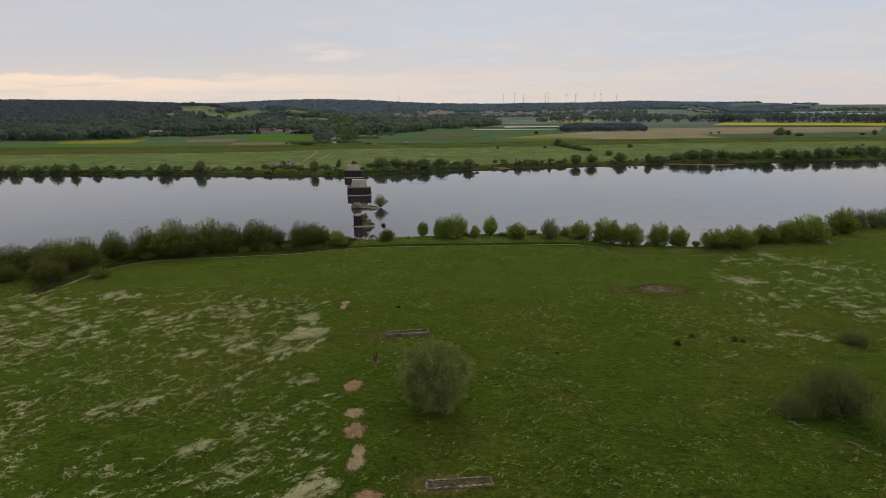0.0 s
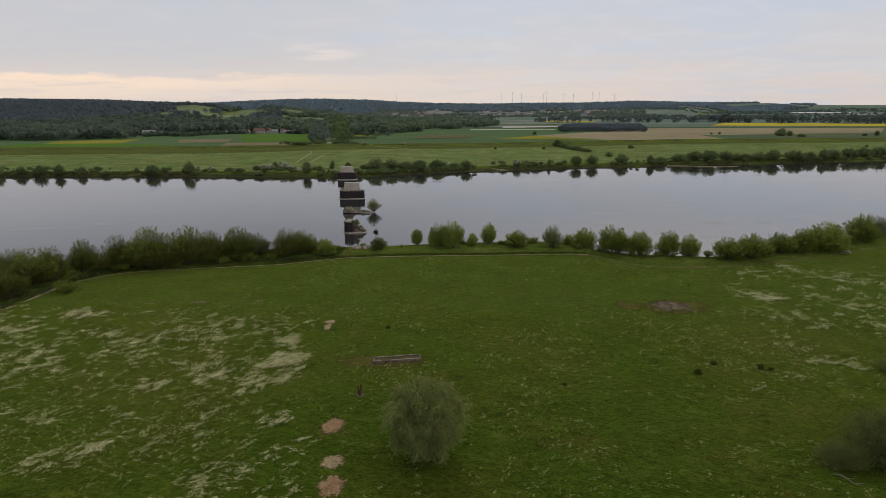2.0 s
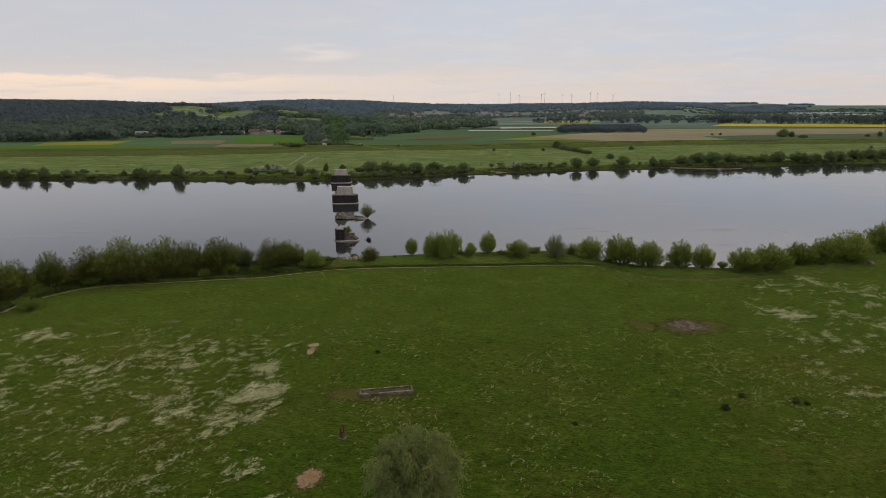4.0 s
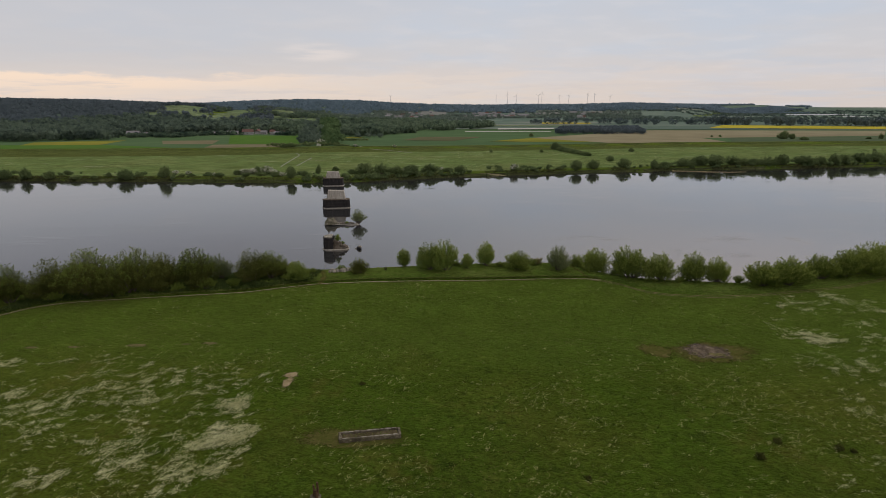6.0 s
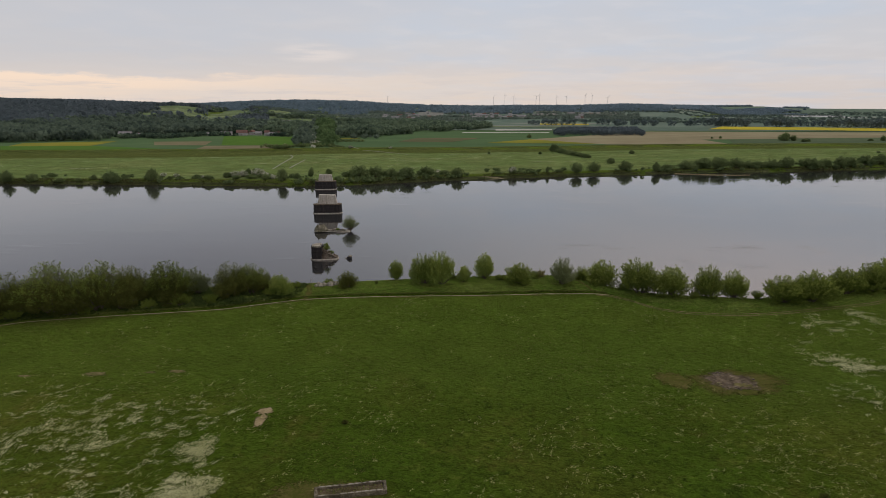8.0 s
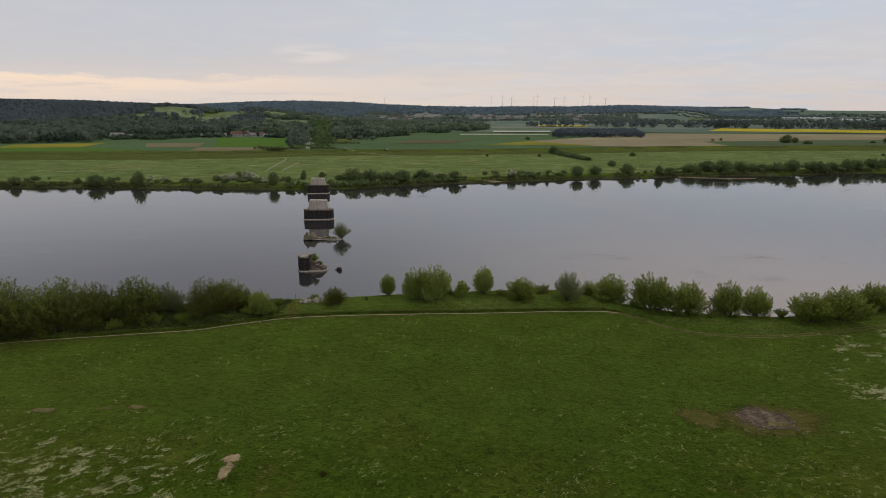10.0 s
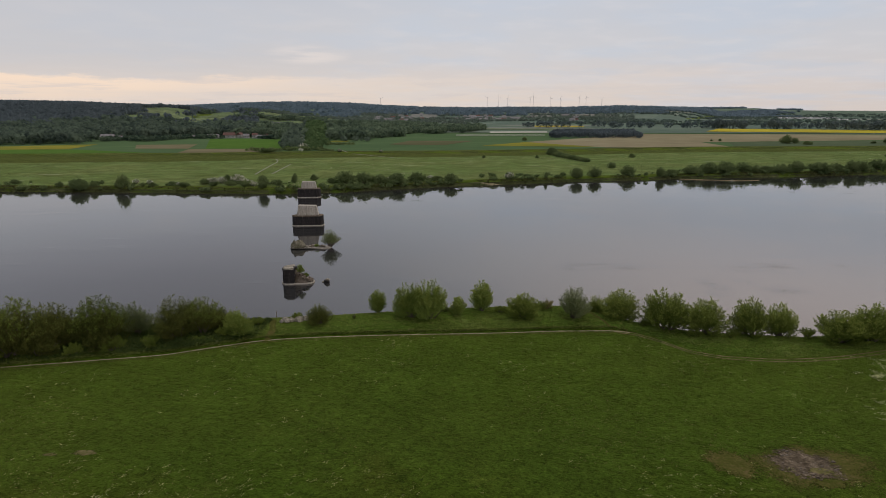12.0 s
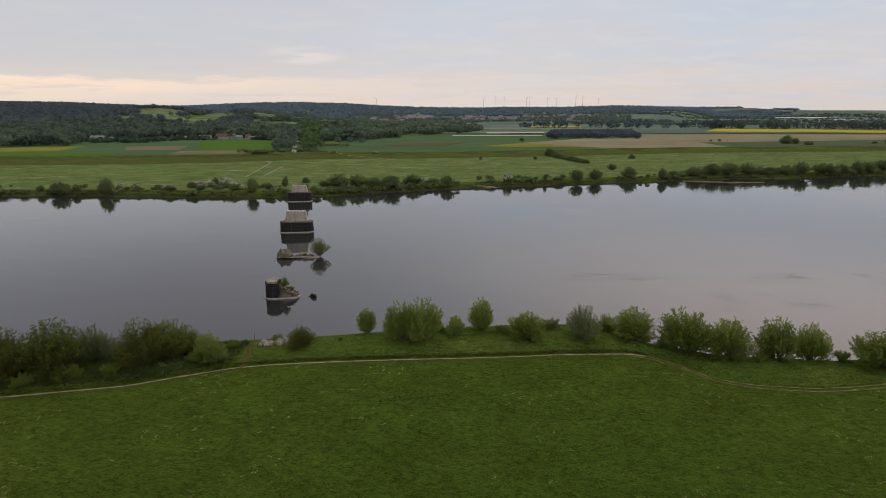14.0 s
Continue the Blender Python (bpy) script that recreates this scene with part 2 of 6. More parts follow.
M_STRIP = turf("rough_grass", (0.02728, 0.03942, 0.01476), (0.0341, 0.0432, 0.01722), (0.047, 0.05609, 0.02296), (0.01895, 0.02805, 0.01066), 0.01, 0.04, 0.25, 0.3)
M_CROP = surface("green_crop", [(0.0, (0.05885, 0.1006, 0.04768)), (0.6, (0.07173, 0.1186, 0.05544)), (1.0, (0.08644, 0.1347, 0.06431))], (0.008, 0.06), 0.95, 0.3, stretch=(0.3, 1, 1), spec=0.0)
M_BRIGHT = surface("young_green_crop", [(0.0, (0.0551, 0.1156, 0.02392)), (1.0, (0.0779, 0.1416, 0.03128))], (0.01, 0.08), 0.95, 0.3, spec=0.0)
M_BLUEGREEN = surface("bluish_cereal_crop", [(0.0, (0.062, 0.088, 0.05)), (1.0, (0.085, 0.112, 0.066))], (0.01, 0.08), 0.95, 0.3, spec=0.0)
M_RAPE = surface("flowering_rapeseed", [(0.0, (0.243, 0.225, 0.036)), (0.6, (0.36, 0.315, 0.0405)), (1.0, (0.432, 0.378, 0.054))], (0.01, 0.1), 0.95, 0.3, stretch=(0.3, 1, 1), spec=0.0)
M_RAPEWEAK = surface("thin_rapeseed", [(0.0, (0.1037, 0.1311, 0.0288)), (0.5, (0.1525, 0.1596, 0.0324)), (1.0, (0.2318, 0.2109, 0.0378))], (0.008, 0.06), 0.95, 0.3, stretch=(0.3, 1, 1), spec=0.0)
M_TAN = surface("bare_field_soil", [(0.0, (0.1431, 0.1317, 0.08327)), (0.5, (0.1985, 0.1804, 0.1139)), (1.0, (0.2539, 0.2382, 0.1534))], (0.006, 0.05), 0.95, 0.3, stretch=(0.3, 1, 1), spec=0.0)
M_PALE = surface("pale_stubble", [(0.0, (0.3, 0.3125, 0.2625)), (1.0, (0.4125, 0.425, 0.3625))], (0.01, 0.1), 0.95, 0.2, spec=0.0)
M_SAND = surface("trodden_sand", [(0.0, (0.125, 0.1015, 0.0525)), (0.5, (0.215, 0.1777, 0.0987)), (1.0, (0.31, 0.264, 0.1575))], (0.4, 2.5), 0.95, 0.5, spec=0.0, ragged=True)
M_PATH = surface("pale_trodden_path", [(0.0, (0.1177, 0.105, 0.05962)), (0.5, (0.2128, 0.1875, 0.1173)), (1.0, (0.2988, 0.2672, 0.1738))], (0.4, 2.5), 0.95, 0.5, spec=0.0, ragged=True)
M_EARTH = surface("bare_reddish_earth", [(0.0, (0.10, 0.066, 0.034)), (0.5, (0.19, 0.13, 0.072)), (1.0, (0.26, 0.185, 0.108))], (0.5, 3.0), 0.95, 0.6, spec=0.0, ragged=True)
M_RUBBLE = surface("grey_rubble_earth", [(0.0, (0.030, 0.025, 0.017)), (0.5, (0.085, 0.069, 0.048)), (0.8, (0.145, 0.12, 0.086)), (1.0, (0.27, 0.24, 0.19))], (0.4, 2.0), 0.95, 0.8, spec=0.0, ragged=True)
M_WORN = surface("worn_grass", [(0.0, (0.0396, 0.0539, 0.01)), (0.5, (0.066, 0.06664, 0.018)), (1.0, (0.1056, 0.08624, 0.036))], (0.25, 2.0), 0.95, 0.5, spec=0.0, ragged=True)
M_RUT = surface("pale_dry_rut", [(0.0, (0.05, 0.06, 0.014)), (0.45, (0.10, 0.095, 0.038)), (1.0, (0.18, 0.155, 0.08))], (0.3, 2.0), 0.95, 0.5, spec=0.0, ragged=True)
M_STONERUBBLE = surface("dark_masonry_rubble", [(0.0, (0.055, 0.045, 0.035)), (0.5, (0.105, 0.09, 0.07)), (1.0, (0.2, 0.18, 0.15))], (0.5, 2.5), 0.95, 0.8, spec=0.0)
M_MOSSROCK = surface("mossy_masonry", [(0.0, (0.05, 0.05, 0.03)), (0.45, (0.12, 0.115, 0.08)), (1.0, (0.26, 0.245, 0.2))], (0.5, 2.5), 0.95, 0.9, spec=0.0)
M_FOUNDATION = surface("mossy_concrete", [(0.0, (0.034, 0.02958, 0.0172)), (0.5, (0.078, 0.06732, 0.043)), (1.0, (0.19, 0.1734, 0.1204))], (0.5, 3.0), 0.9, 0.8)
M_SOIL = surface("weedy_brown_soil", [(0.0, (0.035, 0.03, 0.016)), (0.5, (0.07, 0.056, 0.032)), (1.0, (0.13, 0.11, 0.075))], (0.6, 3.0), 0.95, 0.7, spec=0.0)
M_CONCRETE = surface("weathered_concrete", [(0.0, (0.095, 0.0864, 0.066)), (0.45, (0.19, 0.1776, 0.1408)), (1.0, (0.342, 0.3264, 0.264))], (0.5, 3.0), 0.9, 0.7)
M_PALESTONE = surface("pale_weathered_stone", [(0.0, (0.16, 0.15, 0.12)), (0.4, (0.29, 0.275, 0.235)), (1.0, (0.42, 0.40, 0.35))], (0.3, 1.6), 0.9, 0.6, stretch=(1.6, 1.6, 0.25))
M_DARKSTONE = surface("blackened_stone", [(0.0, (0.009, 0.0085, 0.009)), (0.55, (0.021, 0.0195, 0.02)), (0.9, (0.038, 0.034, 0.032)), (1.0, (0.11, 0.10, 0.09))], (0.5, 2.5), 0.85, 0.8, stretch=(1.8, 1.8, 0.15))
M_RUST = surface("rusted_steel", [(0.0, (0.035, 0.022, 0.012)), (1.0, (0.115, 0.068, 0.03))], (1.0, 6.0), 0.85, 0.5)
M_BARK = surface("grey_bark", [(0.0, (0.05, 0.04, 0.03)), (1.0, (0.14, 0.12, 0.095))], (1.0, 6.0), 0.95, 0.6, stretch=(1, 1, 0.3))
M_DEADWOOD = surface("bleached_wood", [(0.0, (0.12, 0.11, 0.085)), (1.0, (0.27, 0.25, 0.2))], (1.0, 6.0), 0.9, 0.4)
M_WILLOW = foliage("grey_willow_leaves", (0.08932, 0.1174, 0.03564), (0.2616, 0.3062, 0.1045), 0.35)
M_GREYTREE = foliage("grey_green_leaves", (0.10, 0.125, 0.056), (0.205, 0.24, 0.105), 0.4)
M_BUSH = foliage("osier_leaves", (0.074, 0.108, 0.020), (0.215, 0.272, 0.056), 0.4)
M_TIPS = foliage("pale_young_shoots", (0.16, 0.20, 0.042), (0.31, 0.36, 0.09), 0.4)
M_OLIVE = foliage("olive_thicket_leaves", (0.04504, 0.05516, 0.01377), (0.1207, 0.1305, 0.03442), 0.4)
M_OLIVETIPS = foliage("olive_young_shoots", (0.08608, 0.1072, 0.02394), (0.1636, 0.188, 0.04788), 0.4)
M_BUSHBRIGHT = foliage("young_osier_leaves", (0.10, 0.145, 0.028), (0.26, 0.335, 0.08), 0.4)
M_THORN = foliage("dull_thorn_leaves", (0.09145, 0.1102, 0.03542), (0.2065, 0.2363, 0.07843), 0.4)
M_REED = foliage("dull_reeds", (0.05, 0.06, 0.026), (0.1063, 0.1125, 0.0468), 0.3, 0.05)
M_LAKE = surface("far_lake_water", [(0.0, (0.3, 0.31, 0.32)), (1.0, (0.36, 0.37, 0.38))], (0.01, 0.1), 0.3, 0.0, spec=0.5)
# Far shrub leaves, dark end lifted in colour to stand for haze.
M_FARBUSH = foliage("hazed_shrub_leaves", (0.07937, 0.1172, 0.05131), (0.2117, 0.2685, 0.1105), 0.4, 0.1)
M_BLOSSOM = foliage("hawthorn_blossom", (0.36, 0.38, 0.28), (0.72, 0.72, 0.62), 0.2)
# Woodland green with bluish distance haze mixed into the leaf colour.
M_FOREST = foliage("hazed_woodland_leaves", (0.0407, 0.06497, 0.05837), (0.156, 0.2074, 0.1505), 0.45, 0.035, 2.2)
# Distance haze put into the colour of hill pines, copses, fallow and roadside trees.
M_HILLFOREST = foliage("hazed_pinewood_needles", (0.13, 0.1856, 0.22), (0.19, 0.255, 0.2926), 0.45, 0.008)
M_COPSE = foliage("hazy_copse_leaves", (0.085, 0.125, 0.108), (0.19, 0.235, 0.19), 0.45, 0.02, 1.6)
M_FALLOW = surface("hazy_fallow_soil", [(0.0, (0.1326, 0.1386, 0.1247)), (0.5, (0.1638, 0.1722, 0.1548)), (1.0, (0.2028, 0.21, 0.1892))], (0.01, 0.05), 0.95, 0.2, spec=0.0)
M_PINE = foliage("hazed_pine_needles", (0.07174, 0.0974, 0.1128), (0.1407, 0.1742, 0.1855), 0.4, 0.02)
M_ROADTREE = foliage("hazed_roadside_leaves", (0.07127, 0.1013, 0.1073), (0.1651, 0.2062, 0.1981), 0.4, 0.06)
M_CLEARING = turf("hillside_grazing", (0.1087, 0.15, 0.075), (0.1305, 0.162, 0.085), (0.1668, 0.2025, 0.1063), (0.087, 0.12, 0.065), 0.004, 0.012, 0.1, 0.5, sheen=0.0)
M_STUBBLE = surface("dull_stubble_soil", [(0.0, (0.1116, 0.1029, 0.06045)), (0.5, (0.1442, 0.1323, 0.07905)), (1.0, (0.1767, 0.1617, 0.1023))], (0.02, 0.1), 0.95, 0.3, stretch=(0.3, 1, 1), spec=0.0)
M_REDDISH = surface("thin_reddish_crop", [(0.0, (0.06, 0.085, 0.04)), (0.5, (0.10, 0.098, 0.055)), (1.0, (0.14, 0.115, 0.075))], (0.01, 0.05), 0.95, 0.3, stretch=(0.3, 1, 1), spec=0.0, ragged=False)
M_AVENUE = foliage("fresh_avenue_leaves", (0.042, 0.085, 0.034), (0.15, 0.22, 0.095), 0.35, 0.06, 1.8)
M_PLASTER = surface("pale_plaster", [(0.0, (0.19, 0.192, 0.185)), (1.0, (0.34, 0.345, 0.335))], (0.2, 1.0), 0.9, 0.2)
M_ROOF = surface("red_roof_tiles", [(0.0, (0.085, 0.05, 0.042)), (1.0, (0.15, 0.085, 0.07))], (0.2, 1.5), 0.85, 0.3)
M_ROOFGREY = surface("grey_roof_sheets", [(0.0, (0.13, 0.13, 0.13)), (1.0, (0.25, 0.25, 0.25))], (0.2, 1.5), 0.7, 0.3)
# Valley green, blued in the leaf colour for distance haze.
M_VALLEY = foliage("hazed_valley_leaves", (0.03799, 0.06746, 0.05238), (0.1837, 0.2465, 0.157), 0.45, 0.04, 2.2)
M_BANKSLOPE = turf("dull_bank_grass", (0.0391, 0.0483, 0.02), (0.0506, 0.0575, 0.025), (0.0805, 0.0805, 0.0425), (0.0253, 0.03105, 0.015), 0.02, 0.08, 0.5, 0.4, sheen=0.0)
M_FARTRACK = surface("pale_farm_track", [(0.0, (0.2025, 0.21, 0.16)), (1.0, (0.351, 0.35, 0.288))], (0.1, 0.5), 0.95, 0.2, spec=0.0)
M_GLASSDARK = surface("dark_window_panes", [(0.0, (0.02, 0.022, 0.025)), (1.0, (0.04, 0.042, 0.045))], (1.0, 3.0), 0.15, 0.0, spec=0.5)
M_STEELWHITE = surface("painted_steel", [(0.0, (0.45, 0.45, 0.46)), (1.0, (0.6, 0.6, 0.6))], (0.1, 1.0), 0.5, 0.05)

# river: clear reflections over brown water, faint ripples and smooth eddies
M_WATER = bpy.data.materials.new("river_water")
M_WATER.use_nodes = True
k = Nodes(M_WATER.node_tree)
co = k.n("ShaderNodeTexCoord").outputs["Object"]
cs = k.n("ShaderNodeMapping", {"Vector": co, "Scale": (1.0, 0.6, 1.0)}).outputs[0]
swirl = k.smooth(k.noise(k.n("ShaderNodeMapping", {"Vector": co, "Scale": (0.6, 1.2, 1.0)}).outputs[0], 0.02, 4, 0.55), 0.5, 0.68)
rip = k.math("MULTIPLY", k.noise(cs, 0.5, 4, 0.55), k.math("ADD", k.math("MULTIPLY", swirl, 2.6), 0.35))
paw = k.smooth(k.noise(k.n("ShaderNodeMapping", {"Vector": co, "Scale": (0.35, 1.0, 1.0), "Rotation": (0, 0, -0.35)}).outputs[0], 0.06, 5, 0.65), 0.57, 0.72)
rip = k.math("ADD", rip, k.math("MULTIPLY", k.math("MULTIPLY", paw, k.noise(cs, 0.9, 3, 0.6)), 5.0))
bmp = k.n("ShaderNodeBump", {"Strength": 0.18, "Distance": 0.08, "Height": rip})
# boils and eddy lines where the current turns
eddy = 0.0
for ex, ey, er, eh in ((97, 317, 48, 14), (54, 346, 38, 8), (140, 344, 40, 14)):
    gr = k.n("ShaderNodeTexGradient", {"Vector": k.n("ShaderNodeMapping", {"Vector": co, "Scale": (1 / er, 1 / eh, 0.0), "Location": (-ex / er, -ey / eh, 0.0)}).outputs[0]})
    gr.gradient_type = "SPHERICAL"
    eddy = k.math("ADD", k.smooth(gr.outputs["Fac"], 0.0, 0.5), eddy)
curl = k.n("ShaderNodeTexNoise", {"Vector": k.n("ShaderNodeMapping", {"Vector": co, "Scale": (0.55, 1.0, 1.0), "Rotation": (0, 0, 0.1)}).outputs[0], "Scale": 0.16, "Detail": 3, "Roughness": 0.6, "Distortion": 1.6}).outputs["Fac"]
crest_line = k.math("SUBTRACT", 1.0, k.smooth(k.math("ABSOLUTE", k.math("SUBTRACT", curl, 0.5)), 0.0, 0.07))
bmp = k.n("ShaderNodeBump", {"Strength": 0.2, "Distance": 0.2, "Height": k.math("MULTIPLY", k.math("MULTIPLY", eddy, k.smooth(k.noise(cs, 0.06, 2), 0.42, 0.62)), crest_line), "Normal": bmp.outputs[0]})
pb = k.n("ShaderNodeBsdfPrincipled", {"Base Color": (0.022, 0.023, 0.023, 1), "Roughness": k.math("ADD", k.math("MULTIPLY", swirl, 0.06), 0.02), "IOR": 1.6, "Normal": bmp.outputs[0]})
k.n("ShaderNodeOutputMaterial", {"Surface": pb.outputs[0]})

# ---- mesh helpers ----


def obj(name, verts, faces, material, parent=None, label="", smooth=False):
    me = bpy.data.meshes.new(name)
    me.from_pydata([tuple(v) for v in verts], [], [tuple(f) for f in faces])
    me.materials.append(material)
    if smooth:
        me.polygons.foreach_set("use_smooth", [True] * len(me.polygons))
    ob = new(name, me)
    if parent is not None:
        ob.parent = parent
    return tagged(ob, label)


def part(name, bm, material, parent, label="", smooth=False):
    me = bpy.data.meshes.new(name)
    bm.to_mesh(me)
    bm.free()
    me.materials.append(material)
    if smooth:
        me.polygons.foreach_set("use_smooth", [True] * len(me.polygons))
    ob = new(name, me)
    if parent is not None:
        ob.parent = parent
    return tagged(ob, label)


def quads_obj(name, V, material, parent=None, label="", per=4):
    """One mesh of many loose faces; V is (n * per, 3)."""
    n = len(V) // per
    me = bpy.data.meshes.new(name)
    me.vertices.add(n * per)
    me.vertices.foreach_set("co", np.asarray(V, np.float32).ravel())
    me.loops.add(n * per)
    me.loops.foreach_set("vertex_index", np.arange(n * per, dtype=np.int32))
    me.polygons.add(n)
    me.polygons.foreach_set("loop_start", np.arange(0, n * per, per, dtype=np.int32))
    me.update(calc_edges=True)
    me.materials.append(material)
    ob = new(name, me)
    if parent is not None:
        ob.parent = parent
    return tagged(ob, label)


def unit(v):
    return v / np.maximum(np.linalg.norm(v, axis=-1, keepdims=True), 1e-9)


def leaf_faces(P, D, L, W, rng):
    """Pointed leaves or sprays: base at P, along D, length L, width W."""
    D = unit(D)
    side = unit(np.cross(D, unit(rng.normal(size=P.shape))))
    L, W = np.asarray(L).reshape(-1, 1), np.asarray(W).reshape(-1, 1)
    a, b = P + D * L * 0.45 + side * W / 2, P + D * L * 0.45 - side * W / 2
    return np.stack([P, a, P + D * L, b], 1).reshape(-1, 3)


def blade_faces(P, D, L, W, rng):
    """Narrow single-faced leaves: foot at P, along D, length L, width W."""
    D = unit(D)
    side = unit(np.cross(D, unit(rng.normal(size=P.shape))))
    L, W = np.asarray(L).reshape(-1, 1), np.asarray(W).reshape(-1, 1)
    return np.stack([P - side * W / 2, P + side * W / 2, P + D * L], 1).reshape(-1, 3)


def tube(verts, faces, pts, r0, r1, sides=6):
    """Adds a tapered tube along pts."""
    pts = [Vector(p) for p in pts]
    first = len(verts)
    for i, p in enumerate(pts):
        a = (pts[min(i + 1, len(pts) - 1)] - pts[max(i - 1, 0)]).normalized()
        u = a.orthogonal().normalized()
        v = a.cross(u)
        r = r0 + (r1 - r0) * i / (len(pts) - 1)
        for j in range(sides):
            t = 2 * math.pi * j / sides
            verts.append(p + u * math.cos(t) * r + v * math.sin(t) * r)
    for i in range(len(pts) - 1):
        for j in range(sides):
            q = first + i * sides + j
            n = first + i * sides + (j + 1) % sides
            faces.append((q, n, n + sides, q + sides))
    faces.append([first + (len(pts) - 1) * sides + j for j in range(sides)])


def loft(bm, rings, cap=True):
    """Skins a list of rings of points (all of one count)."""
    vs = [[bm.verts.new(p) for p in ring] for ring in rings]
    n = len(vs[0])
    for a, b in zip(vs, vs[1:]):
        for i in range(n):
            bm.faces.new((a[i], a[(i + 1) % n], b[(i + 1) % n], b[i]))
    if cap:
        bm.faces.new(vs[-1])
        bm.faces.new(vs[0][::-1])


def lattice(ix, iy, seed):
    m = np.uint64(0xFFFFFFFF)
    h = (ix.astype(np.int64).astype(np.uint64) * np.uint64(374761393) + iy.astype(np.int64).astype(np.uint64) * np.uint64(668265263) + np.uint64(seed * 974711 + 17)) & m
    h = ((h ^ (h >> np.uint64(13))) * np.uint64(1274126177)) & m
    return ((h ^ (h >> np.uint64(16))) & m).astype(float) / 4294967295.0


def fbm(x, y, s, seed=0.0):
    """Smooth value noise in about -1..1 for arrays; s is some three over the size of its forms."""
    x, y = np.asarray(x, float), np.asarray(y, float)
    out, amp = 0.0, 0.57
    for o in range(3):
        u, v = x * s / 3 * 2 ** o + 31.7 * o, y * s / 3 * 2 ** o + 17.3 * o
        iu, iv = np.floor(u), np.floor(v)
        fu, fv = u - iu, v - iv
        fu, fv = fu * fu * (3 - 2 * fu), fv * fv * (3 - 2 * fv)
        k_ = int(seed * 10) + o * 7
        a = lattice(iu, iv, k_) * (1 - fu) + lattice(iu + 1, iv, k_) * fu
        b = lattice(iu, iv + 1, k_) * (1 - fu) + lattice(iu + 1, iv + 1, k_) * fu
        out = out + amp * ((a * (1 - fv) + b * fv) * 2 - 1)
        amp *= 0.5
    return out

# ---- ground, river ----
WATER_Z = -2.7
BANK_X = np.array([-5000, -700, -420, -290, -198, -178, -157, -135, -107, -74, -55, -40, -24, 0, 16, 32, 41, 52, 65, 76, 94, 112, 130, 161, 185, 210, 300, 520, 5000.0])
BANK_Y = np.array([-400, 60, 170, 208, 233, 238, 246, 251, 258, 265, 268, 270.5, 274, 278.5, 281, 282, 276, 269.5, 262.5, 261, 259, 262, 273, 290, 304, 313, 345, 410, 900.0])
FAR_X = np.array([-5000, -700, -437, -350, -262, -217, -173, -130, -90, -48, -4, 20, 69, 120, 173, 204, 260, 316, 380, 420, 463, 800, 5000.0])
FAR_Y = np.array([400, 540, 552, 556, 555, 553, 551, 553, 563, 583, 602, 610, 625, 642, 654, 665, 675, 685, 701, 712, 722, 800, 1710.0])
DIKE_X = np.array([-5000, -625, -515, -331, -182, -21, 148, 337, 689, 5000.0])
DIKE_Y = np.array([500, 850, 862, 888, 927, 945, 988, 1045, 1090, 1800.0])
RIDGE_A = np.array([-9000, -3516, -2863, -2433, -2026, -1662, -1365, -1112, -776, -526, -235, 97, 385, 754, 1120, 1363, 1727, 2127, 2328, 2993, 9000.0])
RIDGE_Z = np.array([101, 101, 94, 77, 64, 72, 82, 83, 74, 58, 46, 43, 47, 47, 58, 56, 49, 53, 39, 36, 36.0])


TRACK = [(-260, 120), (-200, 155), (-155, 178.6), (-148.7, 183.2), (-144.2, 187.5), (-143.4, 193), (-143, 199), (-142.6, 207), (-140.5, 216), (-135, 224), (-128, 228.4), (-118, 231.4), (-107, 234.2), (-98, 236.3), (-86.3, 239.2), (-73.5, 242.5), (-66, 246.2),
         (-54.8, 251.4), (-47, 253.6), (-35.5, 255.5), (-15, 257.7),
         (13.4, 260.1), (28, 261.8), (43.8, 262.5), (49, 260.8), (54.3, 255.8), (59.6, 248.7), (67, 245), (80, 243.4), (90, 244.4), (98, 246), (130, 256), (170, 277), (210, 300), (260, 318)]
TRACK_X, TRACK_Y = np.array([q[0] for q in TRACK], float), np.array([q[1] for q in TRACK], float)


def s01(v):
    v = np.clip(v, 0, 1)
    return v * v * (3 - 2 * v)


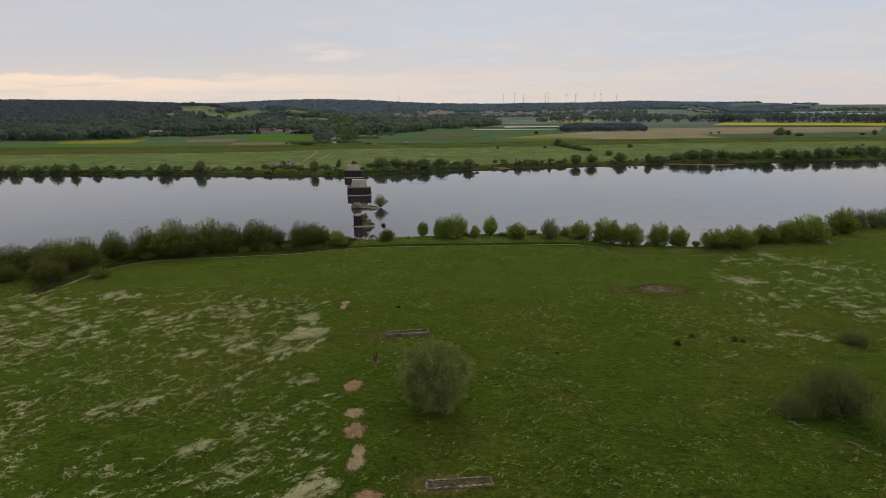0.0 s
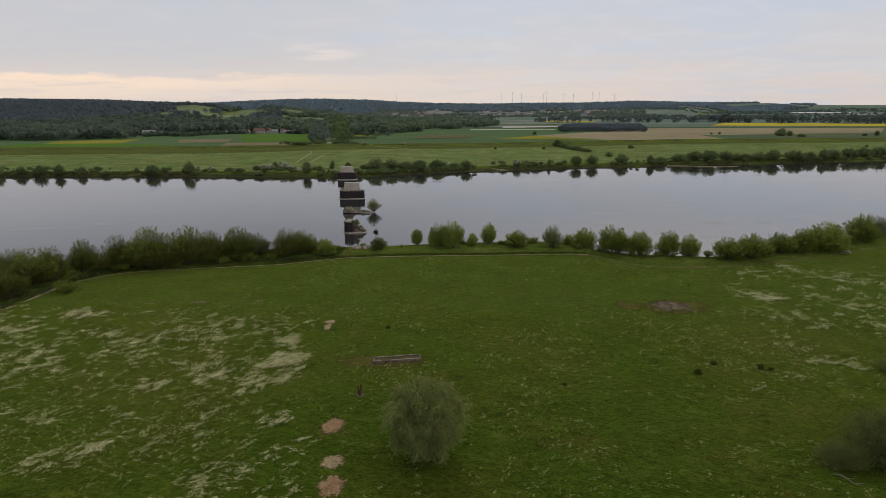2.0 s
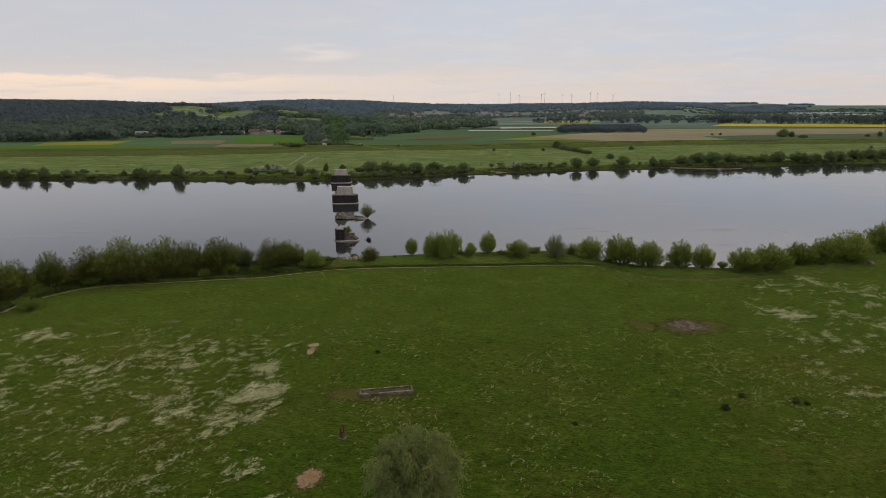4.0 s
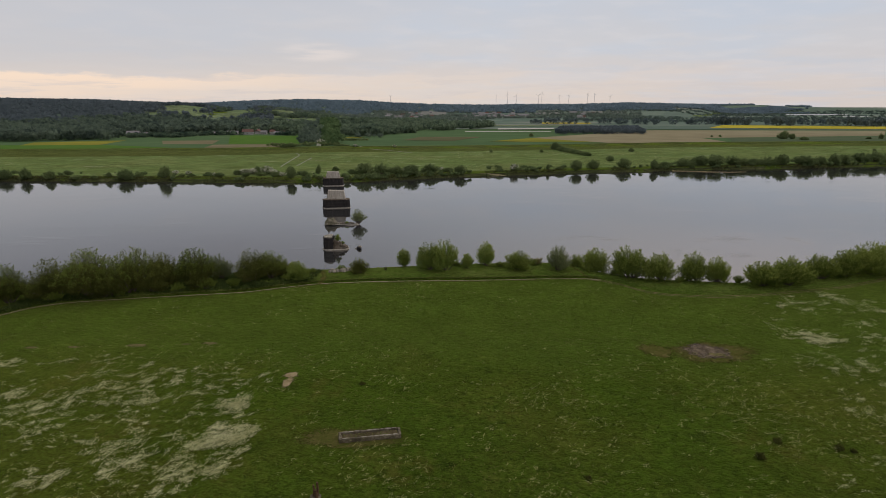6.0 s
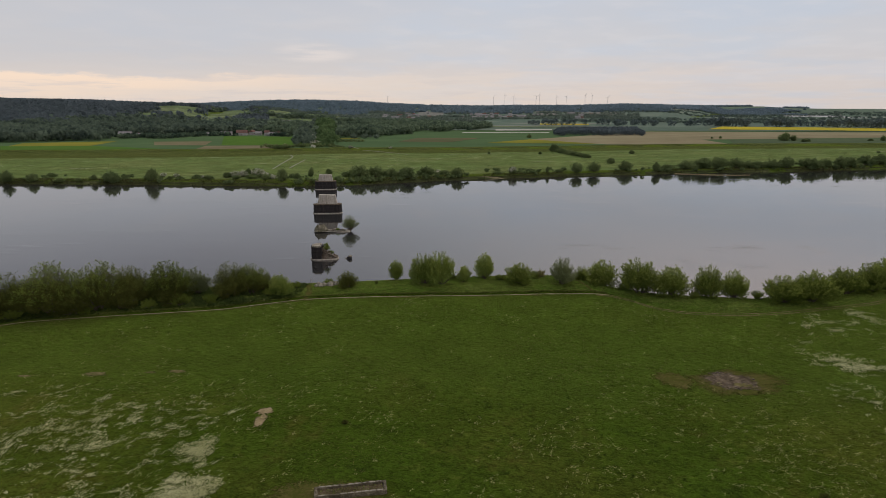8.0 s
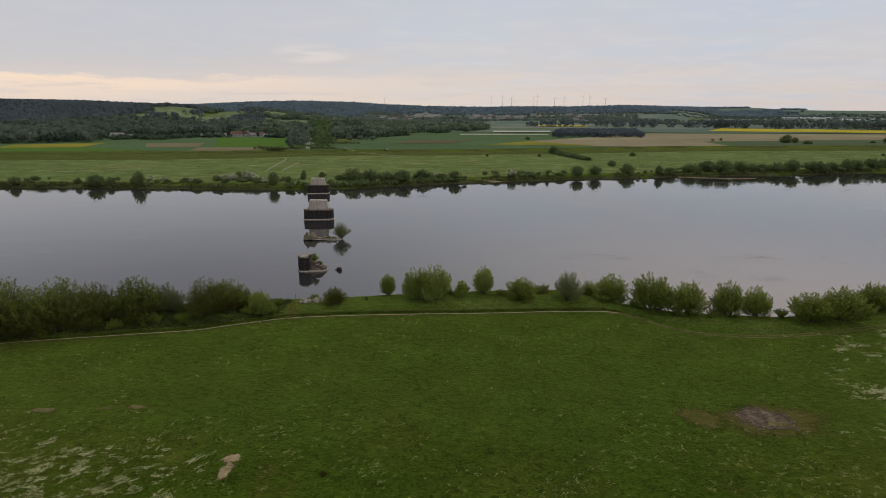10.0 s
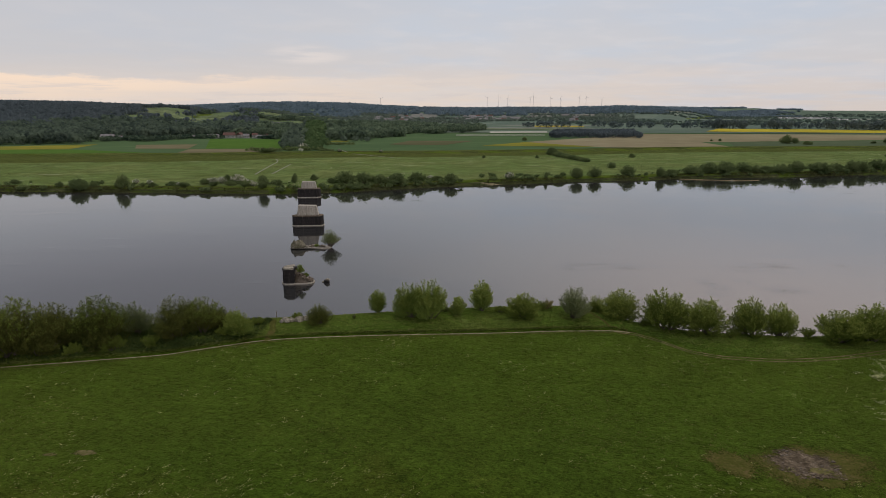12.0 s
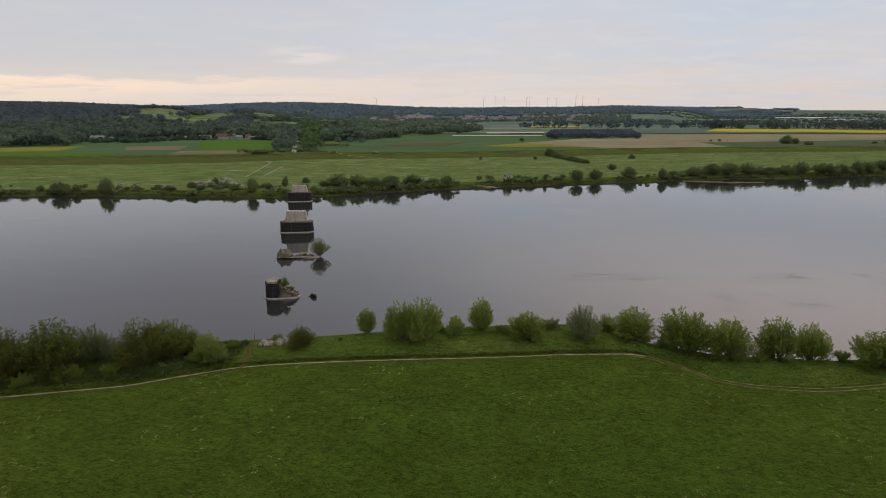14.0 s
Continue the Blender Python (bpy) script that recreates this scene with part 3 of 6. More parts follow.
def ground_z(x, y):
    x, y = np.asarray(x, float), np.asarray(y, float)
    d = y - np.interp(x, BANK_X, BANK_Y)
    td = y - np.interp(x, TRACK_X, TRACK_Y)
    step = s01((td - 1.1) / 0.9) * s01((x + 130) / 40) * s01((52 - x) / 10)
    near = 0.5 * s01((d + 70) / 60) + 0.5 * s01((td - 1) / 5) + 0.55 * step - 3.9 * s01((d + 1) / 6.5) - 3.5 * s01((d - 5) / 12)
    near = near + 0.12 * fbm(x, y, 0.11) * s01((-d) / 8)
    e = y - np.interp(x, FAR_X, FAR_Y)
    far = -6.5 + 3.8 * s01((e + 14) / 14.5) + 2.6 * s01((e + 0.5) / 10)
    dk = y - np.interp(x, DIKE_X, DIKE_Y)
    far = far + 3.0 * s01(1 - np.abs(dk) / 16)
    a = x / np.maximum(y, 50) * 4600
    left = s01((-1500 - a) / 700)
    front = 2700 - 1500 * left + 1300 * s01((a - 1450) / 500)
    top = 4550 - 1750 * left
    crest = 62 + (np.interp(a, RIDGE_A, RIDGE_Z) - 62) * np.minimum(y, top) / 4600
    crest = crest - 13 * left
    hill = crest * s01((y - front) / (top - front))
    hill = hill + 22 * np.exp(-((x + 920) / 240) ** 2 - ((y - 2330) / 260) ** 2)
    hill = hill + 30 * np.exp(-((x + 700) / 230) ** 2 - ((y - 2420) / 380) ** 2)
    roll = 4 * fbm(x, y, 0.004, 3.0) * s01((y - front) / 600)
    mid = (np.interp(x, BANK_X, BANK_Y) + np.interp(x, FAR_X, FAR_Y)) / 2
    return np.where(y < mid, near, far + hill + roll * (y > mid))


def axis(dense_lo, dense_hi, step, lo, hi, grow=1.12):
    a = list(np.arange(dense_lo, dense_hi + 0.1, step))
    s = step
    while a[-1] < hi:
        s = min(s * grow, 110)
        a.append(a[-1] + s)
    s = step
    while a[0] > lo:
        s = min(s * grow, 110)
        a.insert(0, a[0] - s)
    return np.array(a)


def sheet(name, gx, gy, zf, material):
    X, Y = np.meshgrid(gx, gy)
    Z = zf(X, Y)
    V = np.stack([X, Y, Z], -1).reshape(-1, 3)
    nx, ny = len(gx), len(gy)
    i = np.arange((nx - 1) * (ny - 1))
    q = (i // (nx - 1)) * nx + i % (nx - 1)
    F = np.stack([q, q + 1, q + nx + 1, q + nx], 1)
    me = bpy.data.meshes.new(name)
    me.vertices.add(len(V))
    me.vertices.foreach_set("co", V.astype(np.float32).ravel())
    me.loops.add(F.size)
    me.loops.foreach_set("vertex_index", F.astype(np.int32).ravel())
    me.polygons.add(len(F))
    me.polygons.foreach_set("loop_start", np.arange(0, F.size, 4, dtype=np.int32))
    me.polygons.foreach_set("use_smooth", [True] * len(F))
    me.update(calc_edges=True)
    me.materials.append(material)
    return new(name, me)


rows_y = axis(60, 740, 3.0, -900, 4950, 1.06)
rows_y = np.unique(np.r_[rows_y[(rows_y < 205) | (rows_y > 320)], np.arange(205, 320.5, 0.8)])
ground = sheet("ground", axis(-240, 260, 2.5, -5200, 5200), rows_y, ground_z, M_GROUND)
tagged(ground, "green meadow plain with low river banks and distant hills", "ground", kind="structure")
water = sheet("water", np.array([-5200.0, -400, 0, 500, 5200]), np.array([-500.0, 300, 600, 1800]), lambda x, y: x * 0 + WATER_Z, M_WATER)
tagged(water, "calm grey river reflecting the evening sky", "river", kind="structure")


def field(name, corners, material, label, lift=0.35, n=24):
    """A crop or grass parcel draped on the ground between four corners."""
    c = [np.array(p, float) for p in corners]
    u, v = np.meshgrid(np.linspace(0, 1, n), np.linspace(0, 1, n))
    u, v = u[..., None], v[..., None]
    P = (1 - u) * (1 - v) * c[0] + u * (1 - v) * c[1] + u * v * c[2] + (1 - u) * v * c[3]
    x, y = P[..., 0], P[..., 1]
    V = np.stack([x, y, ground_z(x, y) + lift], -1).reshape(-1, 3)
    F = [(j * n + i, j * n + i + 1, (j + 1) * n + i + 1, (j + 1) * n + i) for j in range(n - 1) for i in range(n - 1)]
    return tagged(obj(name, V, F, material, smooth=True), label, "field", kind="structure")


def along(name, gx, ylo, yhi, material, label, lift, rows=10):
    """A long strip between two lines of the plan."""
    V, F = [], []
    for x in gx:
        for r in range(rows):
            y = ylo(x) + (yhi(x) - ylo(x)) * r / (rows - 1)
            V.append((x, y, float(ground_z(x, y)) + lift))
    for i in range(len(gx) - 1):
        for r in range(rows - 1):
            a = i * rows + r
            F.append((a, a + rows, a + rows + 1, a + 1))
    return tagged(obj(name, V, F, material, smooth=True), label, "meadow", kind="structure")


def far_y(x):
    return float(np.interp(x, FAR_X, FAR_Y))


def dike_y(x):
    return float(np.interp(x, DIKE_X, DIKE_Y))


gx = np.arange(-1100, 1301, 25.0)
along("far_bank", gx, lambda x: far_y(x) - 1, lambda x: far_y(x) + 6, M_BANKSLOPE, "dull grassy slope of the far river bank", 0.06, 8)
along("far_meadow", gx, lambda x: far_y(x) + 6, lambda x: dike_y(x) - 75 - 25 * float(s01((-150 - x) / 150)), M_FARMEADOW, "pale green flowering flood meadow across the river", 0.12, 14)
along("rough_strip", gx, lambda x: dike_y(x) - 75 - 25 * float(s01((-150 - x) / 150)), lambda x: dike_y(x) + 18, M_STRIP, "dark rough grass strip on a low flood bank", 0.2, 14)
along("near_bank", np.arange(-118, 214, 2.0), lambda x: float(np.interp(x, TRACK_X, TRACK_Y)) + 1.7, lambda x: float(np.interp(x, BANK_X, BANK_Y)) - 0.4, M_BANKTURF, "rank light green grass on the near river bank", 0.05, 14)
gx2 = np.arange(-1400, 1701, 50.0)
along("field_green", gx2, lambda x: dike_y(x) + 18, lambda x: 1650, M_CROP, "wide dark green crop field", 0.15, 10)
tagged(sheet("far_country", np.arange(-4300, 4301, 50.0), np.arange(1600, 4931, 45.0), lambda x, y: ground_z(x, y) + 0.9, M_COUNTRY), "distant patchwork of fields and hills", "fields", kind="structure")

field("field_thin_rape", [(-690, 962), (-574, 980), (-600, 1099), (-720, 1034)], M_RAPEWEAK, "thin yellow-green rapeseed parcel")
field("field_green_strip", [(-720, 872), (-377, 900), (-560, 975), (-730, 965)], M_BRIGHT, "green grass parcel beside the flood bank", 0.3)
field("field_brown", [(-485, 1000), (-406, 1003), (-437, 1106), (-529, 1086)], M_STUBBLE, "brown bare parcel")
field("field_tan", [(-380, 902), (-274, 948), (-284, 1008), (-400, 992)], M_STUBBLE, "light tan bare parcel")
field("field_bright", [(-381, 1005), (-236, 1012), (-290, 1262), (-484, 1276)], M_BRIGHT, "bright green young crop field")
field("field_reddish", [(-117, 1120), (-25, 1108), (26, 1236), (-93, 1231)], M_REDDISH, "reddish brown bare patch in a crop", 0.5)
field("field_yellow_green", [(35, 1095), (223, 1073), (256, 1171), (119, 1202)], M_RAPEWEAK, "yellow-green thin rapeseed strip", 0.5)
field("field_ploughed", [(228, 1062), (433, 1070), (441, 1558), (119, 1203)], M_TAN, "wide tan ploughed field", 0.55)
field("field_ploughed_far", [(433, 1215), (834, 1315), (992, 1553), (441, 1558)], M_TAN, "wide tan ploughed field behind a cereal field", 0.5)
field("field_cereal", [(433, 1068), (760, 1130), (870, 1300), (483, 1210)], M_BLUEGREEN, "bluish green cereal field", 0.6)
field("field_rapeseed", [(631, 1690), (1300, 1570), (1420, 1760), (752, 1903)], M_RAPE, "bright yellow flowering rapeseed field", 1.6)
field("field_pale", [(-8, 1452), (190, 1470), (194, 1500), (-8, 1490)], M_PALE, "pale whitish stubble strip", 0.5)
field("field_pale_far", [(72, 1562), (212, 1590), (222, 1664), (76, 1650)], M_PALE, "pale narrow strip of stubble", 1.6)
field("field_grass_strip", [(50, 1790), (300, 1790), (310, 1860), (54, 1860)], M_CLEARING, "light green grass strip between far fields", 1.6)
field("field_yellow_far", [(235, 2032), (385, 2012), (408, 2128), (249, 2150)], M_RAPE, "distant yellow rapeseed strip", 1.6)
field("clearing", [(-1030, 1730), (-430, 1730), (-500, 2560), (-1370, 2560)], M_CLEARING, "light green grazing clearing on the wooded hillside", 2.2)
field("field_scrap", [(-236, 1192), (-203, 1192), (-199, 1224), (-232, 1226)], M_RAPEWEAK, "small yellow-green parcel between bushes", 0.6)
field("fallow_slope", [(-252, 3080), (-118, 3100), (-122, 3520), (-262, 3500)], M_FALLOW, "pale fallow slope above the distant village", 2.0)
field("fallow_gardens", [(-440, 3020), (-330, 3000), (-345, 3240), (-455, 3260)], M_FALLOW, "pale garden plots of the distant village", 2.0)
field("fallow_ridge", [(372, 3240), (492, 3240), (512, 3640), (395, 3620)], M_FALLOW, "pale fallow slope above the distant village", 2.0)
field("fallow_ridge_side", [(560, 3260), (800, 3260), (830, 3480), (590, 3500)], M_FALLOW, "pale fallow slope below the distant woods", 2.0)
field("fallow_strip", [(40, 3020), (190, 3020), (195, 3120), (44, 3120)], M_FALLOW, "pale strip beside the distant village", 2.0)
field("lake", [(1800, 3600), (2130, 3600), (2300, 3950), (1950, 3950)], M_LAKE, "distant pale sheet of water", 2.0)
field("lake_small", [(1860, 3200), (1990, 3210), (2080, 3360), (1945, 3350)], M_LAKE, "small distant pale sheet of water", 1.0)


# ---- paths and bare spots ----
def rim_values(ob, values):
    at = ob.data.attributes.new("rim", "FLOAT", "POINT")
    at.data.foreach_set("value", np.asarray(values, np.float32))


def ribbon(name, pts, width, material, label, lift=0.05, step=1.5, seed=1):
    rng = np.random.default_rng(seed)
    P = np.array(pts, float)
    seg = np.r_[0, np.cumsum(np.linalg.norm(np.diff(P, axis=0), axis=1))]
    s = np.arange(0, seg[-1], step)
    x, y = np.interp(s, seg, P[:, 0]), np.interp(s, seg, P[:, 1])
    ker = np.ones(7) / 7
    x, y = np.convolve(np.pad(x, 3, "edge"), ker, "valid"), np.convolve(np.pad(y, 3, "edge"), ker, "valid")
    tx, ty = np.gradient(x), np.gradient(y)
    n = np.hypot(tx, ty)
    nx, ny = -ty / n, tx / n
    V, F = [], []
    for i in range(len(s)):
        wd = width * (0.85 + 0.5 * rng.random()) / 2
        for o in (-wd, 0, wd):
            px, py = x[i] + nx[i] * o, y[i] + ny[i] * o
            V.append((px, py, float(ground_z(px, py)) + (lift if o == 0 else lift * 0.6)))
    for i in range(len(s) - 1):
        for j in range(2):
            a = i * 3 + j
            F.append((a, a + 1, a + 4, a + 3))
    ob = obj(name, V, F, material, smooth=True)
    rim_values(ob, np.tile([0.8, 0.2, 0.8], len(s)))
    return tagged(ob, label, "path", kind="structure")


RUN = [q for q in TRACK if -170 < q[0] < 50]
REST = [q for q in TRACK if q[0] > 42]
ribbon("path_rut_river", [(x, y + 0.3) for x, y in RUN], 0.6, M_PATH, "sandy wheel rut through the meadow grass", 0.10, 0.8, 3)
ribbon("path_rut_meadow", [(x, y - 1.1) for x, y in RUN], 0.35, M_WORN, "worn wheel rut through the meadow grass", 0.10, 0.8, 4)
ribbon("path_rut_bend", [(x, y + 0.7) for x, y in REST], 0.55, M_RUT, "faint wheel rut through the meadow grass", 0.10, 0.8, 9)
ribbon("path_rut_bend_outer", [(x, y - 0.8) for x, y in REST], 0.5, M_RUT, "faint worn wheel rut through the meadow grass", 0.10, 0.8, 10)
ribbon("path_to_river", [(43.8, 262.5), (42.4, 267), (40.8, 273), (38, 279)], 0.8, M_WORN, "narrow trodden path down to the water", 0.1, 1.0, 5)
ribbon("path_to_pier", [(-52, 251), (-51, 257), (-53, 263), (-55, 268)], 1.8, M_WORN, "trodden path down to the water", 0.1, 1.0, 6)
ribbon("far_track", [(-190, 655), (-203, 747), (-209, 800), (-225, 835)], 1.2, M_FARTRACK, "pale farm track across the flood meadow", 0.4, 6, 7)
ribbon("far_track_branch", [(-176, 661), (-186, 770)], 1.2, M_FARTRACK, "pale farm track across the flood meadow", 0.4, 6, 8)
ribbon("dike_track", [(-173, 940), (-137, 910), (-101, 873), (-69, 840)], 1.0, M_FARTRACK, "faint pale track down the flood bank", 0.4, 6, 11)


def bare_spot(x, y, rx, ry, material, label, seed, name="bare_spot", hump=0.12, squeeze=0.0):
    rng = np.random.default_rng(seed)
    n, rings = 72, 5
    t = np.linspace(0, 2 * np.pi, n, endpoint=False)
    ph = rng.random(4) * 6.28
    r = 1 + 0.10 * np.sin(2 * t + ph[0]) + 0.08 * np.sin(5 * t + ph[1]) + 0.05 * np.sin(9 * t + ph[2]) + rng.normal(0, 0.03, n) - squeeze * np.abs(np.cos(t))
    V, F = [(x, y, float(ground_z(x, y)) + hump)], []
    for k in range(1, rings + 1):
        f = k / rings
        for a, q in zip(t, r):
            px, py = x + rx * q * f * math.cos(a), y + ry * q * f * math.sin(a)
            V.append((px, py, float(ground_z(px, py)) + hump * (1 - f * f) + 0.03 + rng.normal(0, 0.02) * (f < 1)))
    for i in range(n):
        F.append((0, 1 + i, 1 + (i + 1) % n))
        for k in range(rings - 1):
            a, b = 1 + k * n + i, 1 + k * n + (i + 1) % n
            F.append((a, a + n, b + n, b))
    ob = obj(name, V, F, material, smooth=True)
    rim_values(ob, np.r_[0.0, np.repeat(np.arange(1, rings + 1) / rings, n)])
    return tagged(ob, label, "bare ground", kind="structure")


bare_spot(-41.2, 180.8, 1.9, 2.1, M_SAND, "small round sandy bare spot in the meadow", 11)
bare_spot(-40.9, 177.0, 1.25, 3.6, M_SAND, "narrow sandy bare spot in the meadow", 12)
bare_spot(-27.1, 123.1, 2.9, 3.5, M_EARTH, "round reddish bare earth patch", 13)
bare_spot(-24.4, 111.0, 2.8, 2.4, M_SAND, "sandy bare spot beside an earth patch", 14)
bare_spot(-23.0, 104.2, 3.0, 3.5, M_EARTH, "round reddish bare earth patch", 15)
bare_spot(-20.9, 97.2, 1.7, 2.8, M_SAND, "irregular sandy bare spot in the grass", 16)
bare_spot(-20.7, 93.4, 2.2, 3.0, M_SAND, "irregular sandy bare spot in the grass", 17)
bare_spot(-16.6, 83.8, 3.0, 2.8, M_EARTH, "round reddish bare earth patch", 18)
bare_spot(63.0, 198.5, 12.5, 8.5, M_WORN, "worn brownish grass round a rubble pit", 25, hump=0.03)
bare_spot(49.0, 198.9, 5.0, 5.4, M_WORN, "worn brownish grass beside a rubble pit", 26, hump=0.05)
bare_spot(62.0, 199.0, 7.0, 6.2, M_RUBBLE, "shallow pit of dark rubble and soil", 19, "pit", 0.12)
bare_spot(63.6, 196.9, 2.8, 1.5, M_RUT, "pale dry soil in a rubble pit", 20, hump=0.2)
bare_spot(63.2, 193.4, 4.0, 1.7, M_WORN, "bare brown earth on the rim of a rubble pit", 28, hump=0.12)
bare_spot(-114.1, 194.2, 2.4, 0.9, M_RUT, "thin sandy scrape in the meadow", 21, hump=0.05)
bare_spot(-103.1, 195.0, 2.0, 0.7, M_RUT, "thin sandy scrape in the meadow", 22, hump=0.05)
bare_spot(-87.0, 196.6, 3.6, 1.3, M_RUT, "thin sandy scrape in the meadow", 23, hump=0.05)
bare_spot(-74.4, 198.0, 1.6, 0.7, M_RUT, "thin sandy scrape in the meadow", 27, hump=0.05)
bare_spot(-68.4, 198.8, 2.6, 1.2, M_RUT, "thin sandy scrape in the meadow", 24, hump=0.05)
for i, (x, y, rx, ry) in enumerate(((-22.0, 154.0, 11.0, 5.0), (-5.5, 88.0, 9.0, 4.0))):
    bare_spot(x, y, rx, ry, M_WORN, "worn brownish patch of meadow grass", 30 + i, hump=0.04)

bare_spot(26.0, 614.5, 15.0, 2.2, M_PATH, "pale sandy beach on the far bank", 29, "beach", 0.1)
# Pale current seam on the water, modelled as a sand-coloured tube.
V, F = [], []
tube(V, F, [(203, 662, -2.75), (216, 658, -2.7), (235, 653, -2.68), (255, 651, -2.7), (272, 655, -2.8)], 0.55, 0.4, 8)
tagged(obj("sandbar", V, F, M_SAND, smooth=True), "thin pale current line off the far bank, built as a solid strip", "sandbar", kind="structure")

# ---- plants ----


def shrub_parts(root, seed, height, width, shoots, per, leaf, leaf_mat, droop=0.0, low=0.05, spiky=0.35, lobes=9, loose=0.55, tips=None, stems=16, fill=0.55, slim=0.36):
    """Stems that fan out of one base and arch into leafy shoots, which end on a crown of several billows."""
    rng = np.random.default_rng(seed)
    az = np.arange(lobes) * 2.4 + rng.uniform(-0.4, 0.4, lobes)
    away = np.sqrt((np.arange(lobes) + 0.15) / lobes) * 0.33 * width
    size = width * rng.uniform(0.19, 0.27, lobes)
    K = np.stack([np.cos(az) * away, np.sin(az) * away, height * (0.56 - 0.30 * (away / (0.33 * width)) ** 2 + rng.uniform(-0.07, 0.07, lobes))], 1)
    K[0], size[0] = (0, 0, height * 0.58), width * 0.3
    pick = rng.choice(lobes, shoots, p=size ** 2 / np.sum(size ** 2))
    side = K[pick] * np.array([1, 1, 0]) / width
    u = unit(rng.normal(size=(shoots, 3)) + side * 1.3 + np.array([0, 0, 0.35]))
    tip = K[pick] + u * size[pick][:, None] * np.array([1, 1, 0.95 * height / width]) * rng.normal(0.97, 0.05 + 0.10 * spiky, (shoots, 1))
    tip[:, 2] = np.where(tip[:, 2] < low * height, low * height + rng.random(shoots) * 0.25 * height, tip[:, 2])
    tip[:, 2] *= height / np.percentile(tip[:, 2], 98)
    tip[:, :2] *= width / 2 / np.percentile(np.linalg.norm(tip[:, :2], axis=1), 93)
    base = np.stack([np.cos(pick * 2.4), np.sin(pick * 2.4), 0 * pick], 1) * width * 0.05
    bend = base + (tip - base) * np.array([0.5, 0.5, 0.42])
    bend[:, :2] += rng.normal(0, 0.04 * width, (shoots, 2))
    t = (1 - rng.random((shoots, per)) ** 1.25 * fill)[..., None]
    P = base[:, None] * (1 - t) ** 2 + bend[:, None] * 2 * t * (1 - t) + tip[:, None] * t ** 2
    along_ = unit((bend - base)[:, None] * (1 - t) + (tip - bend)[:, None] * t)
    P = P + rng.normal(0, 1, P.shape) * leaf * loose * (1.9 - 1.35 * t)
    D = along_ * (spiky + 0.3) + rng.normal(0, 0.45, P.shape) + np.array([0, 0, 0.45 - droop])
    n = shoots * per
    P, D = P.reshape(-1, 3), D.reshape(-1, 3)
    L = leaf * (0.75 + 0.9 * rng.random(n))
    P[:, 2] = np.maximum(P[:, 2], 0.1)
    crown = quads_obj("crown", blade_faces(P, D, L, L * slim * (0.8 + 0.5 * rng.random(n)), rng), leaf_mat, root, per=3)
    if tips is not None:
        young = (t.reshape(-1) > 0.84) & (P[:, 2] > 0.35 * height) & (rng.random(n) < 0.6)
        crown.data.materials.append(tips)
        crown.data.polygons.foreach_set("material_index", young.astype(np.int32))
    V, F = [], []
    for i in range(min(shoots, stems)):
        b, m, e = base[i], bend[i], tip[i]
        tube(V, F, [b - np.array([0, 0, 0.3]), b * 0.36 + m * 0.48 + e * 0.16, b * 0.09 + m * 0.42 + e * 0.49], width * 0.012 + 0.05, 0.03, 5)
    obj("trunk", V, F, M_BARK, root)
    return crown


def plant(kind, category, label, seed, **kw):
    root = new(kind)
    shrub_parts(root, seed, **kw)
    return tagged(root, label, category)


def scaled(x, y, z, sx, sy, sz, turn):
    return pose(x, y, z, 0, 0, turn) @ Matrix.Diagonal((sx, sy, sz, 1))


def place(master, x, y, h, wd, h0, w0, turn, label="", group="", sink=0.1):
    f = wd / w0 * 1.1
    q = 0.1 * math.sin(x * 3.7 + y)      # no two are equally round
    o = copy_thing(master, scaled(x, y, float(ground_z(x, y)) - sink, f * (1 + q), f * (1 - q), h / h0 * 0.95, turn) @ pose(0, 0, 0, 5 * math.sin(x * 1.3), 5 * math.sin(y * 1.7), 0))
    return tagged(o, label, "", group)


# masters stand at true size; each is the first of its kind and is moved to its own place
def osier(seed, bright, olive=False):
    return plant("osier_bush", "bush", "leafy green osier bush on the river bank", seed, height=10.0, width=10.0, shoots=520 if olive else 420, per=32 if olive else 38, leaf=0.26 if olive else 0.32, slim=0.46, tips=M_OLIVETIPS if olive else M_TIPS,
                 leaf_mat=M_OLIVE if olive else M_BUSHBRIGHT if bright else M_BUSH, spiky=0.1 if olive else 0.6, loose=0.9 if olive else 0.65, lobes=11 if olive else 8)


OS = [osier(101, False), osier(102, False), osier(103, True), osier(104, False)]
TALL = plant("osier_bush", "bush", "slender light green osier bush on the river bank", 111, height=9.0, width=6.0, shoots=260, per=36, leaf=0.36, leaf_mat=M_BUSHBRIGHT, spiky=0.8, low=0.14, tips=M_TIPS, lobes=5)
OS_H, OS_W = 10.0, 10.0
# x, y, height, width, which master
BANK_ROW = [(-24.2, 274.0, 7.2, 5.0, 4), (-14.0, 269.5, 10.0, 8.0, 2), (-8.0, 269.0, 11.2, 9.6, 2), (0.3, 272.5, 5.6, 4.5, 4), (7.2, 276.0, 9.2, 6.4, 4), (19.2, 271.0, 7.2, 9.6, 1),
            (33.7, 270.5, 9.3, 9.4, 7), (42.3, 279.0, 7.4, 5.6, 3), (48.4, 273.5, 9.9, 11.6, 1), (59.0, 263.6, 11.3, 12.2, 0), (68.6, 261.0, 10.0, 10.8, 3),
            (80.5, 260.8, 10.3, 8.8, 0), (88.4, 260.2, 9.4, 8.8, 1)]
